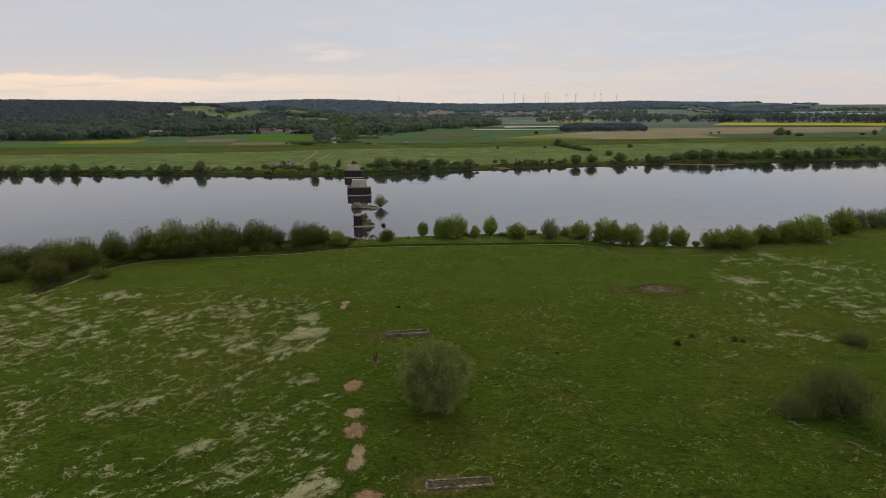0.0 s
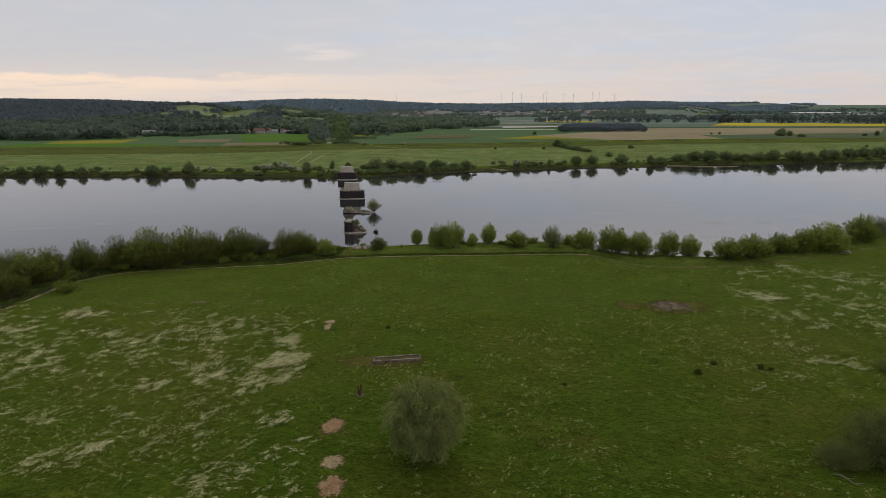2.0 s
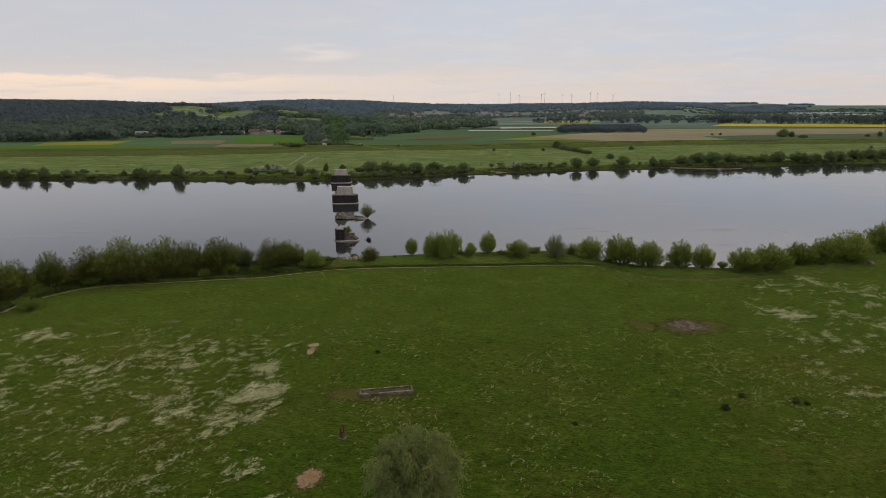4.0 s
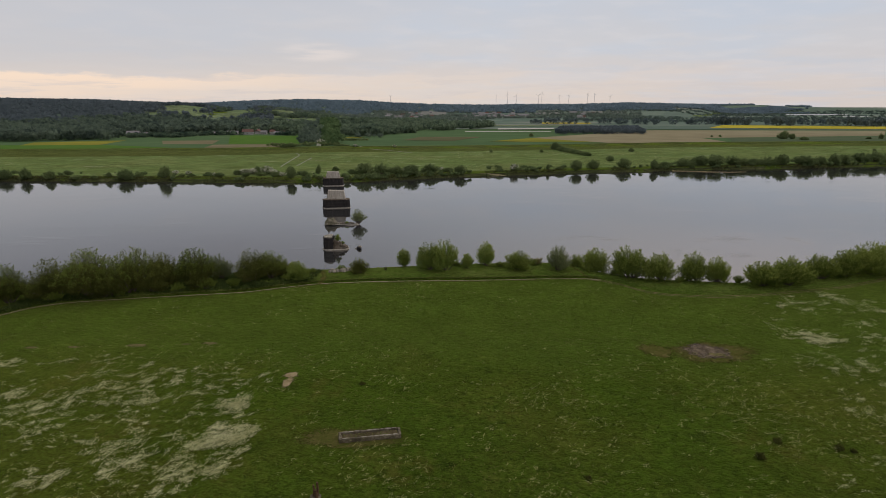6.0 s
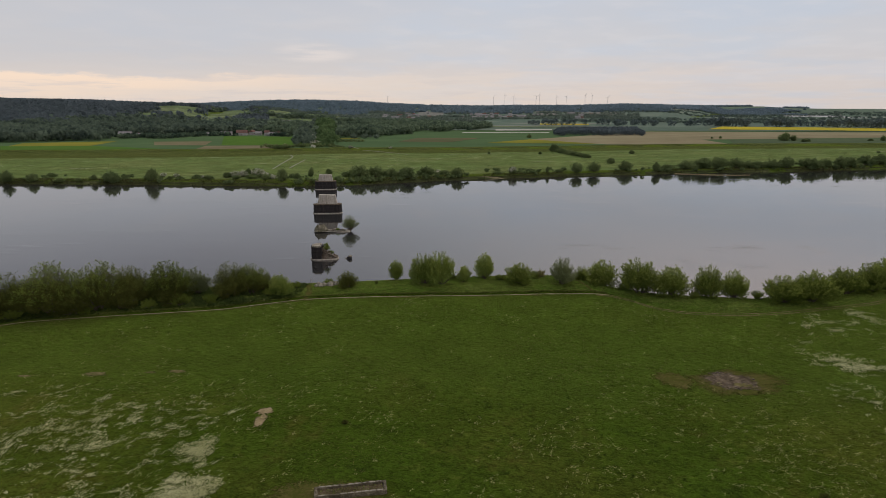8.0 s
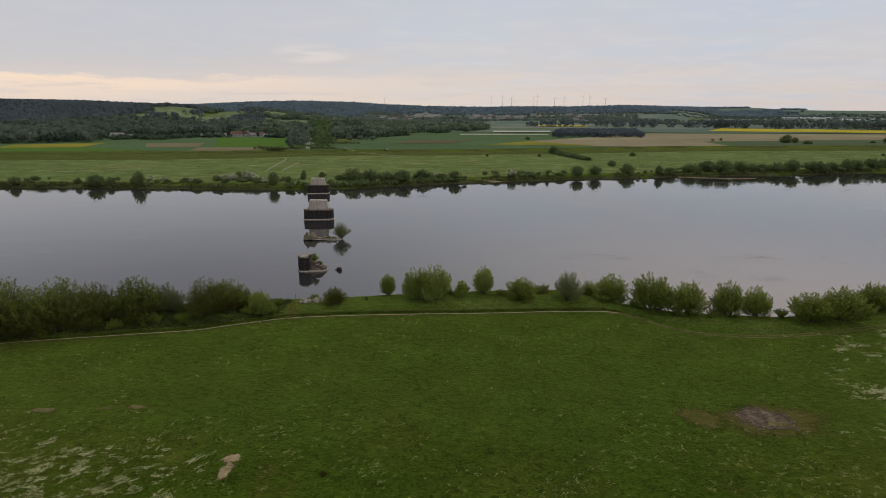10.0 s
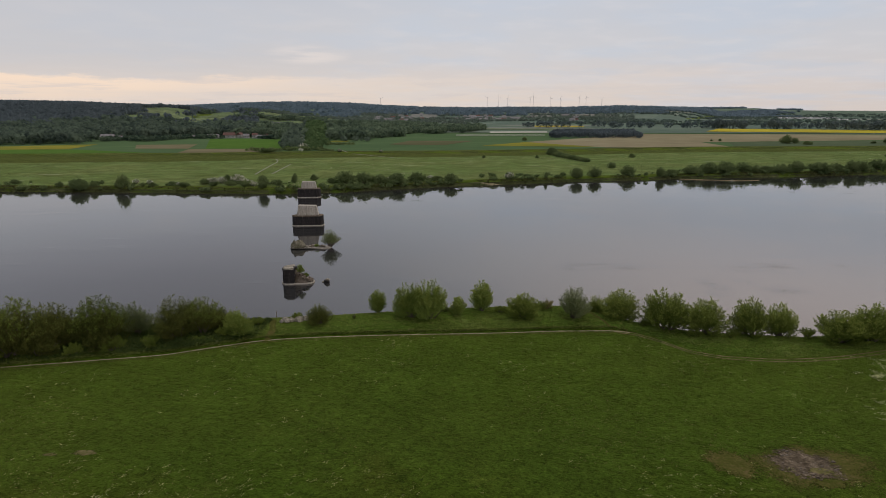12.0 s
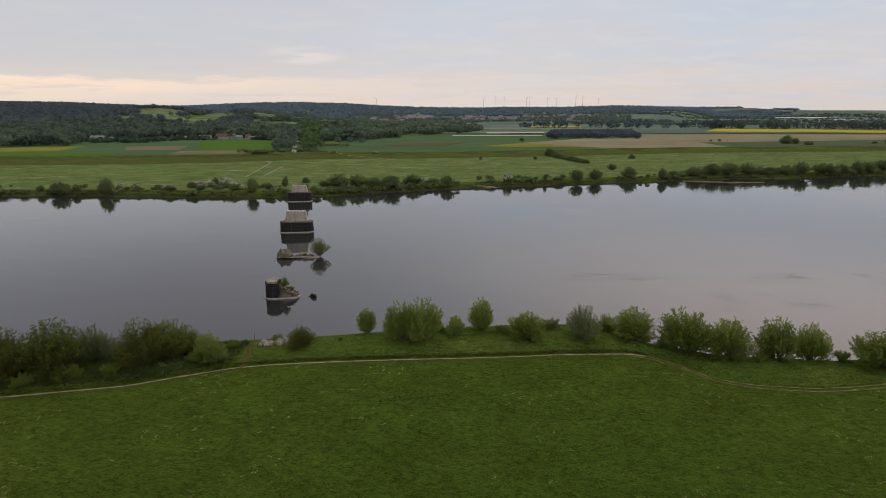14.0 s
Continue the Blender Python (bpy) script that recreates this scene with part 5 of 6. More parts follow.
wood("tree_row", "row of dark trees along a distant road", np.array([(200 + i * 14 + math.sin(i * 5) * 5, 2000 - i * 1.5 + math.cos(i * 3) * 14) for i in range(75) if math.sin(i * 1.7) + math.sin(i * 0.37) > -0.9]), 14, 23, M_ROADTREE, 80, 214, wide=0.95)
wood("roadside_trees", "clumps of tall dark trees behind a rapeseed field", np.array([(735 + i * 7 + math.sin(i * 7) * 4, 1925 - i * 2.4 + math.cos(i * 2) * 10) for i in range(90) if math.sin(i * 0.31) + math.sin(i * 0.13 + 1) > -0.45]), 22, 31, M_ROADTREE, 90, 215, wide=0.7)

# ---- ruined bridge piers ----
PIER_TURN = 9.0


def plan(length, width, z, n_end=7, jitter=0.0, rng=None):
    """Ring of a pier with rounded cutwaters at both ends."""
    pts = []
    for side in (1, -1):
        for i in range(n_end):
            a = math.pi * (i / (n_end - 1) - 0.5)
            x = side * (length / 2 - width * 0.42) + side * math.cos(a) * width * 0.42
            y = side * math.sin(a) * width / 2
            j = rng.normal(0, jitter, 3) if jitter else (0, 0, 0)
            pts.append((x + j[0], y + j[1], z + j[2]))
    return pts


def pier(x, y, length, width, base_h, top_h, top_len, label, seed):
    rng = np.random.default_rng(seed)
    root = new("bridge_pier")
    root.matrix_basis = pose(x, y, WATER_Z, 0, 0, PIER_TURN)
    bm = bmesh.new()
    loft(bm, [plan(length + 0.6, width + 0.6, -2.5), plan(length + 0.6, width + 0.6, 0.22, 7, 0.03, rng), plan(length + 0.3, width + 0.3, 0.5)])
    part("footing", bm, M_PALESTONE, root, "pale stone ledge at the waterline")
    bm = bmesh.new()
    rows = 9
    loft(bm, [plan(length - 0.04 * i, width - 0.04 * i, 0.5 + (base_h - 0.5) * i / rows, 9, 0.05, rng) for i in range(rows + 1)])
    part("base", bm, M_DARKSTONE, root, "blackened rounded stone base")
    bm = bmesh.new()
    loft(bm, [plan(length + 0.1, width + 0.1, base_h, 7, 0.03, rng), plan(length + 0.1, width + 0.1, base_h + 0.3, 7, 0.06, rng), plan(length - 1.4, width - 1.2, base_h + 0.55, 7, 0.06, rng)])
    part("coping", bm, M_STONERUBBLE, root, "worn dark coping course")
    bm = bmesh.new()
    rows = 8
    hh = top_h - base_h
    rings = []
    for i in range(rows + 1):
        f = i / rows
        ln, wd = top_len + 2.2 * (1 - f), width - 2.2 - 0.5 * f
        z = base_h + 0.4 + (hh - 0.4) * f
        q = []
        for sx_, sy_ in ((1, -1), (1, 1), (-1, 1), (-1, -1)):
            q.append(Vector((sx_ * ln / 2, sy_ * wd / 2, z)))
        ring = []
        for a in range(4):
            for s in range(6):
                p = q[a].lerp(q[(a + 1) % 4], s / 6)
                wob = 0.05 + 0.35 * max(0, f - 0.9) * 5
                ring.append((p.x + rng.normal(0, 0.05), p.y + rng.normal(0, 0.05), p.z + (rng.normal(0, wob) if f > 0.9 else 0)))
        rings.append(ring)
    loft(bm, rings)
    part("shaft", bm, M_PALESTONE, root, "pale tapered stone shaft, broken at the top")
    return tagged(root, label, "bridge pier", "ruined bridge piers")


def rock(name, r, seed, material, parent, at, squash=(1, 1, 0.7)):
    rng = np.random.default_rng(seed)
    bm = bmesh.new()
    bmesh.ops.create_icosphere(bm, subdivisions=2, radius=r)
    ph = rng.random(3) * 6
    for v in bm.verts:
        n = noise.noise(v.co * (1.3 / r) + Vector(ph)) + 0.5 * noise.noise(v.co * (3.0 / r) + Vector(ph))
        v.co *= 1 + 0.4 * n
        v.co = Vector((v.co.x * squash[0], v.co.y * squash[1], v.co.z * squash[2]))
        v.co = Vector([round(c / (r * 0.22)) * r * 0.22 * 0.4 + c * 0.6 for c in v.co])
    bm.transform(Matrix.Translation(at) @ Matrix.Rotation(rng.random() * 6, 4, "Z"))
    return part(name, bm, material, parent)


pier(-84.3, 431.0, 17.4, 6.6, 5.3, 11.2, 9.7, "tall bridge pier of black and pale stone in the river", 301)
pier(-109.8, 537.5, 16.8, 6.6, 6.1, 11.3, 9.3, "tall bridge pier of black and pale stone near the far bank", 302)

# broken pier: one end still stands, the rest is rubble on its footing
rng = np.random.default_rng(310)
root = new("bridge_pier")
root.matrix_basis = pose(-60.4, 318.6, WATER_Z, 0, 0, PIER_TURN)
bm = bmesh.new()
loft(bm, [plan(12.2, 6.8, -2.5), plan(12.2, 6.8, 0.22, 7, 0.06, rng), plan(11.8, 6.4, 0.5, 7, 0.06, rng)])
part("footing", bm, M_PALESTONE, root, "pale stone ledge at the waterline")
bm = bmesh.new()
rings = []
for i in range(9):
    f = i / 8
    ring = [(-5.5, -1.2), (-5.2, -2.3), (-4.2, -2.9), (-2.6, -3.0), (-1.2, -3.0), (-1.0 + rng.normal(0, 0.3), -1.4), (-0.8 + rng.normal(0, 0.35), 0.2), (-0.4 + rng.normal(0, 0.3), 1.6), (-0.9, 3.0), (-2.6, 3.0), (-4.2, 2.9), (-5.2, 2.3), (-5.5, 1.2)]
    top = f > 0.85
    rings.append([(x_ + rng.normal(0, 0.05), y_ + rng.normal(0, 0.05), 0.5 + 5.3 * f + (rng.normal(0, 0.35) if top else 0)) for x_, y_ in ring])
loft(bm, rings)
part("base", bm, M_DARKSTONE, root, "blackened standing end of the base")
bm = bmesh.new()
loft(bm, [[(-5.3, -1.0, 5.7), (-4.2, -2.8, 5.75), (-1.2, -2.9, 5.6), (-0.9, 0, 5.5), (-1.2, 2.8, 5.7), (-4.2, 2.8, 5.8), (-5.3, 1.0, 5.7)],
          [(-5.1, -0.9, 6.2), (-4.1, -2.6, 6.15), (-1.6, -2.7, 6.3), (-1.3, 0, 6.1), (-1.5, 2.6, 6.4), (-4.0, 2.6, 6.2), (-5.1, 0.9, 6.3)]])
part("coping", bm, M_CONCRETE, root, "pale broken coping stones")
bm = bmesh.new()
rings = []
for i in range(8):
    f = i / 7
    ring = []
    for j in range(18):
        a = 2 * math.pi * j / 18
        rr = 1 - 0.93 * f
        ring.append((1.6 + math.cos(a) * 4.3 * rr - 2.6 * f + rng.normal(0, 0.12), math.sin(a) * 2.9 * rr + rng.normal(0, 0.12), 0.5 + 4.4 * f ** 1.15 + rng.normal(0, 0.15)))
    rings.append(ring)
loft(bm, rings)
part("rubble", bm, M_STONERUBBLE, root, "slope of dark masonry rubble")
for i in range(26):
    f = rng.random()
    rock("stone", rng.uniform(0.25, 0.7), 320 + i, M_STONERUBBLE if i % 4 else M_CONCRETE, root, (0.2 + 5.2 * f, rng.uniform(-2.6, 1.5), 0.7 + 3.6 * (1 - f) * rng.uniform(0.5, 1.0)))
tagged(root, "broken bridge pier with a rubble slope and weeds", "bridge pier", "ruined bridge piers")
sh = plant("river_shrub", "shrub", "green shrub growing on a broken bridge pier", 330, height=3.2, width=3.6, shoots=80, per=20, leaf=0.3, leaf_mat=M_BUSH, low=0.05)
sh.matrix_basis = pose(-59.9, 319.0, WATER_Z + 3.6)
copy_thing(sh, scaled(-57.6, 319.2, WATER_Z + 2.0, 0.7, 0.7, 0.5, 80))

# block of masonry fallen in the water
root = new("fallen_masonry")
root.matrix_basis = pose(-49.9, 319.0, WATER_Z)
rock("block", 1.2, 341, M_DARKSTONE, root, (0.2, 0, 0.3), (1, 0.8, 0.8))
rock("block", 0.8, 342, M_CONCRETE, root, (0.5, -0.1, 1.1), (1.2, 0.8, 0.6))
rock("block", 0.5, 343, M_CONCRETE, root, (-1.2, 0.2, 0.1))
tagged(root, "fallen masonry blocks sticking out of the water", "rubble")

# low ruined pier with a tree
rng = np.random.default_rng(350)
root = new("bridge_pier")
root.matrix_basis = pose(-69.5, 375.4, WATER_Z, 0, 0, PIER_TURN)
bm = bmesh.new()
loft(bm, [plan(19.2, 6.2, -2.5), plan(19.2, 6.2, 0.25, 9, 0.12, rng), plan(18.6, 5.6, 0.55, 9, 0.15, rng)])
part("footing", bm, M_PALESTONE, root, "pale stone ledge at the waterline")
bm = bmesh.new()
rings = []
for i in range(7):
    f = i / 6
    rings.append([(-5.8 + p[0] * math.sqrt(1 - 0.85 * f ** 2) + rng.normal(0, 0.15), p[1] * math.sqrt(1 - 0.85 * f ** 2) + rng.normal(0, 0.15), 0.4 + 3.2 * f + (rng.normal(0, 0.35) if f > 0.7 else 0)) for p in plan(7.0, 5.2, 0, 8)])
loft(bm, rings)
part("stump", bm, M_MOSSROCK, root, "broken mossy stump of grey masonry")
for i in range(18):
    rock("stone", rng.uniform(0.35, 0.9), 360 + i, M_CONCRETE if i % 2 else M_STONERUBBLE, root, (rng.uniform(-2, 7.0), rng.uniform(-2.0, 2.0), rng.uniform(0.5, 1.1)))
tagged(root, "low ruined bridge pier overgrown with a small tree", "bridge pier", "ruined bridge piers")
tr = plant("river_tree", "tree", "small grey-green tree growing on a ruined pier", 380, height=7.8, width=9.0, shoots=340, per=26, leaf=0.27, leaf_mat=M_GREYTREE, low=0.3, stems=30)
tr.matrix_basis = pose(-60.4, 376.6, WATER_Z + 0.6)
copy_thing(sh, scaled(-66.5, 375.0, WATER_Z + 0.7, 0.8, 0.7, 0.4, 20))

# ---- bridge foundations on the meadow ----


def foundation(x, y, turn, length, width, height, label, seed):
    rng = np.random.default_rng(seed)
    root = new("concrete_foundation")
    root.matrix_basis = pose(x, y, 0, 0, 0, turn)
    nx = 26

    def ring(ln, wd, z, j):
        pts = []
        c = [(-ln / 2, -wd / 2), (ln / 2, -wd / 2), (ln / 2, wd / 2), (-ln / 2, wd / 2)]
        for a in range(4):
            p, q = Vector(c[a]), Vector(c[(a + 1) % 4])
            n = nx if a % 2 == 0 else 8
            for s in range(n):
                v = p.lerp(q, s / n)
                pts.append((v.x + rng.normal(0, j), v.y + rng.normal(0, j), z + rng.normal(0, j)))
        return pts
    bm = bmesh.new()
    loft(bm, [ring(length, width, -0.5, 0), ring(length, width, height * 0.5, 0.03), ring(length - 0.1, width - 0.1, height, 0.05), ring(length - 0.9, width - 0.8, height - 0.02, 0.05), ring(length - 1.1, width - 0.9, height * 0.5, 0.06)])
    part("block", bm, M_FOUNDATION, root, "cracked weathered concrete rim and walls")
    for s in (-1, 1):
        for i in range(9):
            if rng.random() < 0.6:
                bm = bmesh.new()
                bmesh.ops.create_cube(bm, size=1)
                bmesh.ops.scale(bm, vec=(length / 10 * rng.uniform(0.4, 0.95), 0.26, 0.12), verts=bm.verts)
                bmesh.ops.bevel(bm, geom=list(bm.edges), offset=0.03, segments=1, affect="EDGES")
                bm.transform(Matrix.Translation((-length / 2 + length / 10 * (i + 1), s * (width / 2 - 0.25), height + 0.01)) @ Matrix.Rotation(rng.normal(0, 0.04), 4, "Z"))
                part("coping_stone", bm, M_CONCRETE, root)
    bm = bmesh.new()
    loft(bm, [ring(length - 1.0, width - 0.82, height * 0.4, 0.0), ring(length - 1.0, width - 0.82, height * 0.58, 0.03), ring(length - 2.0, width - 1.5, height * 0.66, 0.04)])
    part("soil_fill", bm, M_SOIL, root, "weedy brown soil in the hollow")
    n = 500
    P = np.c_[rng.uniform(-length / 2 + 0.7, length / 2 - 0.7, n), rng.uniform(-width / 2 + 0.6, width / 2 - 0.6, n), np.full(n, height * 0.6)]
    D = rng.normal(0, 0.4, (n, 3)) + np.array([0, 0, 1])
    wd_ = quads_obj("weeds", leaf_faces(P, D, rng.uniform(0.1, 0.3, n), rng.uniform(0.06, 0.15, n), rng), M_THORN, root)
    tagged(wd_, "dry weeds in the hollow", kind="stuff")
    return tagged(root, label, "foundation", "bridge foundations on the meadow")


foundation(-2.3, 88.2, 9, 11.4, 2.6, 0.4, "long low concrete foundation block sunk in the meadow", 401)
foundation(-18.3, 154.6, 12, 11.8, 2.8, 0.8, "long low concrete foundation block in worn grass", 402)

root = new("rusty_post")
root.matrix_basis = pose(-24.2, 136.0, 0, 3, 4, 15)
for i, (dx, dy, hh, r) in enumerate(((0, 0, 1.5, 0.38), (0.26, 0.1, 2.8, 0.22), (-0.32, 0.12, 2.3, 0.2), (0.1, -0.35, 0.9, 0.3))):
    V, F = [], []
    tube(V, F, [(dx, dy, -0.3), (dx + 0.05, dy, hh * 0.5), (dx - 0.08, dy + 0.05, hh)], r, r * 0.75, 8)
    obj("stake", V, F, M_RUST, root, smooth=False)
bm = bmesh.new()
loft(bm, [plan(1.9, 1.5, -0.2), plan(1.8, 1.4, 0.25), plan(1.4, 1.0, 0.35)])
part("footing", bm, M_FOUNDATION, root, "rough grey footing")
tagged(root, "dark rusty broken post on a small footing", "post")


def dead_branch(x, y, turn, s, seed):
    rng = np.random.default_rng(seed)
    root = new("dead_branch")
    root.matrix_basis = pose(x, y, 0.05, 0, 0, turn)
    V, F = [], []
    main = [(i * 0.8 * s, math.sin(i * 0.9) * 0.25 * s, 0.25 + 0.12 * math.sin(i)) for i in range(7)]
    tube(V, F, main, 0.12 * s, 0.04 * s, 6)
    obj("limb", V, F, M_DEADWOOD, root)
    for i in range(1, 6):
        V, F = [], []
        p = Vector(main[i])
        sgn = 1 if i % 2 else -1
        tube(V, F, [p, p + Vector((0.5, sgn * 0.5, 0.25)) * s, p + Vector((1.1, sgn * 0.9 + rng.normal(0, 0.2), 0.3)) * s], 0.06 * s, 0.02 * s, 5)
        obj("twig", V, F, M_DEADWOOD, root)
    return tagged(root, "bleached fallen branch lying in the grass", "branch", "fallen branches")


dead_branch(62.0, 111.0, -50, 0.8, 411)
dead_branch(69.4, 104.0, -55, 0.8, 412)

# boulders on the bank
for i, (x, y, r) in enumerate(((-49.5, 264.5, 1.0), (-48.0, 264.9, 0.8), (-46.2, 265.6, 1.1), (-44.6, 266.5, 0.9), (-50.6, 263.8, 0.6), (-45.4, 264.6, 0.6), (155.5, 268.5, 1.1))):
    rb = new("boulder")
    rb.matrix_basis = pose(x, y, float(ground_z(x, y)) + r * 0.2)
    rock("stone", r * 1.2, 420 + i, M_CONCRETE, rb, (0, 0, 0.1), (1.2, 0.9, 0.9))
    tagged(rb, "pale grey boulder in bank weeds", "boulder", "boulders on the bank")
for x, y, h in ((-53.6, 268.6, 2.0), (-30.5, 267.8, 1.0)):
    st = new("marker_post")
    st.matrix_basis = pose(x, y, float(ground_z(x, y)))
    V, F = [], []
    tube(V, F, [(0, 0, -0.2), (0, 0, h * 0.6), (0.05, 0, h)], 0.12, 0.1, 7)
    obj("stake", V, F, M_DEADWOOD, st)
    V, F = [], []
    tube(V, F, [(0.05, 0, h), (0.05, 0, h + 0.12)], 0.15, 0.1, 7)
    obj("cap", V, F, M_CONCRETE, st)
    tagged(st, "short weathered post at the water's edge", "post")

# ---- wind turbines on the far hills ----


def turbine(x, y, hub_z, seed, r=21):
    rng = np.random.default_rng(seed)
    z0 = float(ground_z(x, y))
    root = new("wind_turbine")
    root.matrix_basis = pose(x, y, z0)
    h = hub_z - z0
    V, F = [], []
    tube(V, F, [(0, 0, -2), (0, 0, h * 0.5), (0, 0, h)], 1.25, 0.75, 10)
    obj("tower", V, F, M_STEELWHITE, root, smooth=True)
    V, F = [], []
    tube(V, F, [(0, 4, h + 1), (0, 0, h + 1.2), (0, -4, h + 1)], 1.6, 1.5, 8)
    obj("nacelle", V, F, M_STEELWHITE, root)
    a0 = rng.random() * 2
    for b in range(3):
        a = a0 + b * 2.0944
        V, F = [], []
        tube(V, F, [(0, -4.2, h + 1), (math.sin(a) * r * 0.4, -4.4, h + 1 + math.cos(a) * r * 0.4), (math.sin(a) * r, -4.6, h + 1 + math.cos(a) * r)], 0.65, 0.25, 6)
        obj("blade", V, F, M_STEELWHITE, root)
    tagged(root, "distant white wind turbine on a hill", "wind turbine", "wind turbines")


for i, (x, hz) in enumerate(((200, 124), (283, 131), (348, 120), (510, 124), (534, 134), (660, 120), (729, 122), (865, 131), (915, 129), (1028, 115), (-580, 118))):
    turbine(x, 4620, hz, 500 + i)


# ---- loose rubble in the pit ----
rng = np.random.default_rng(430)
V, F = [], []
for i in range(46):
    a, q = rng.random() * 6.283, math.sqrt(rng.random())
    cx, cy, s_ = 62 + math.cos(a) * q * 5.6, 199 + math.sin(a) * q * 4.8, rng.uniform(0.1, 0.38)
    cz = float(ground_z(cx, cy)) + 0.12
    b0 = len(V)
    for dx, dy, dz in ((-1, -1, 0), (1, -1, 0), (1, 1, 0), (-1, 1, 0), (-0.7, -0.6, 0.8), (0.6, -0.7, 0.7), (0.7, 0.6, 0.9), (-0.6, 0.7, 0.7)):
        j = rng.uniform(0.65, 1.1, 3)
        V.append((cx + dx * s_ * j[0], cy + dy * s_ * 0.7 * j[1], cz + dz * s_ * 0.8 * j[2] - 0.05))
    F += [tuple(b0 + k_ for k_ in f) for f in ((4, 5, 6, 7), (0, 1, 5, 4), (1, 2, 6, 5), (2, 3, 7, 6), (3, 0, 4, 7))]
tagged(obj("rubble", V, F, M_STONERUBBLE), "loose grey rubble stones in a shallow pit", "rubble", kind="stuff")


# ---- houses of the far village ----
def house(x, y, ln, wd, h, turn, roof_mat, label, seed):
    rng = np.random.default_rng(seed)
    root = new("house")
    root.matrix_basis = pose(x, y, float(ground_z(x, y)) + 0.15, 0, 0, turn)
    bm = bmesh.new()
    loft(bm, [[(-ln / 2, -wd / 2, z), (ln / 2, -wd / 2, z), (ln / 2, wd / 2, z), (-ln / 2, wd / 2, z)] for z in (-0.8, h)])
    part("wall", bm, M_PLASTER, root)
    bm = bmesh.new()
    e, rz = 0.5, h + wd * 0.45
    vs = [bm.verts.new(p) for p in ((-ln / 2 - e, -wd / 2 - e, h - 0.2), (ln / 2 + e, -wd / 2 - e, h - 0.2), (ln / 2 + e, wd / 2 + e, h - 0.2), (-ln / 2 - e, wd / 2 + e, h - 0.2), (-ln / 2 - e, 0, rz), (ln / 2 + e, 0, rz))]
    for f in ((0, 1, 5, 4), (2, 3, 4, 5), (1, 2, 5), (3, 0, 4), (3, 2, 1, 0)):
        bm.faces.new([vs[i] for i in f])
    rf = part("roof", bm, roof_mat, root)
    bm = bmesh.new()
    bmesh.ops.create_cube(bm, size=1)
    bmesh.ops.scale(bm, vec=(0.8, 0.8, 1.8), verts=bm.verts)
    bmesh.ops.translate(bm, vec=(ln * 0.2, 0, rz + 0.5), verts=bm.verts)
    part("chimney", bm, M_ROOF, rf)
    for i in range(3):
        bm = bmesh.new()
        bmesh.ops.create_cube(bm, size=1)
        bmesh.ops.scale(bm, vec=(1.3, 0.2, 1.4), verts=bm.verts)
        bmesh.ops.translate(bm, vec=(-ln / 2 + ln * (i + 0.5) / 3, -wd / 2 - 0.02, h * 0.5), verts=bm.verts)
        part("window", bm, M_GLASSDARK, root)
    tagged(root, label, "house", "houses of the far village")


HOUSES = [(-660, 1232, 24, 11, 6, 5, 1), (-638, 1236, 12, 8, 4, -5, 1), (-550, 1290, 9, 7, 3, 4, 1), (-526, 1305, 10, 7, 3, 14, 1), (-503, 1322, 10, 8, 4, 4, 1), (-487, 1308, 15, 9, 4, 12, 1), (-462, 1318, 22, 12, 5.5, 5, 0),
          (-448, 1340, 14, 9, 6, 85, 0), (-430, 1325, 12, 8, 4.5, 0, 1), (-410, 1318, 10, 9, 6, 5, 0), (-396, 1306, 14, 8, 3.5, -8, 1), (-380, 1302, 12, 7, 3, 15, 1), (-513, 1812, 22, 13, 11, 8, 1), (-392, 1330, 10, 8, 4, 20, 0),
          (-144, 1428, 16, 9, 4, 5, 1)]
for i, (x, y, ln, wd, h, tn, rk) in enumerate(HOUSES):
    house(x, y, ln, wd, h, tn, M_ROOFGREY if rk else M_ROOF, "pale house with a grey roof among trees" if rk else "pale house with a red tiled roof among trees", 600 + i)
rng = np.random.default_rng(650)
for i in range(66):
    a = rng.choice([-540, -400, 80, 180, 330, 480, 800]) + rng.normal(0, 60)
    y = rng.uniform(2750, 3380)
    house(a / 4600 * y, y, rng.uniform(12, 26), rng.uniform(9, 13), rng.uniform(5, 9), rng.uniform(-30, 30), M_ROOFGREY if i % 7 else M_ROOF,
          "distant pale house in a hillside village" if i % 7 else "distant pale house with a red roof", 660 + i)

# ---- meadow flowers and grass ----
rng = np.random.default_rng(700)


def rays_line(y):
    return -17 - 0.245 * (y - 80)      # edge of the trodden line of the old bridge axis


def drift(x, y, cx, cy, rx, ry):
    return np.clip(1.15 - ((x - cx) / rx / 1.15) ** 2 - ((y - cy) / ry / 1.15) ** 2, 0, 1)


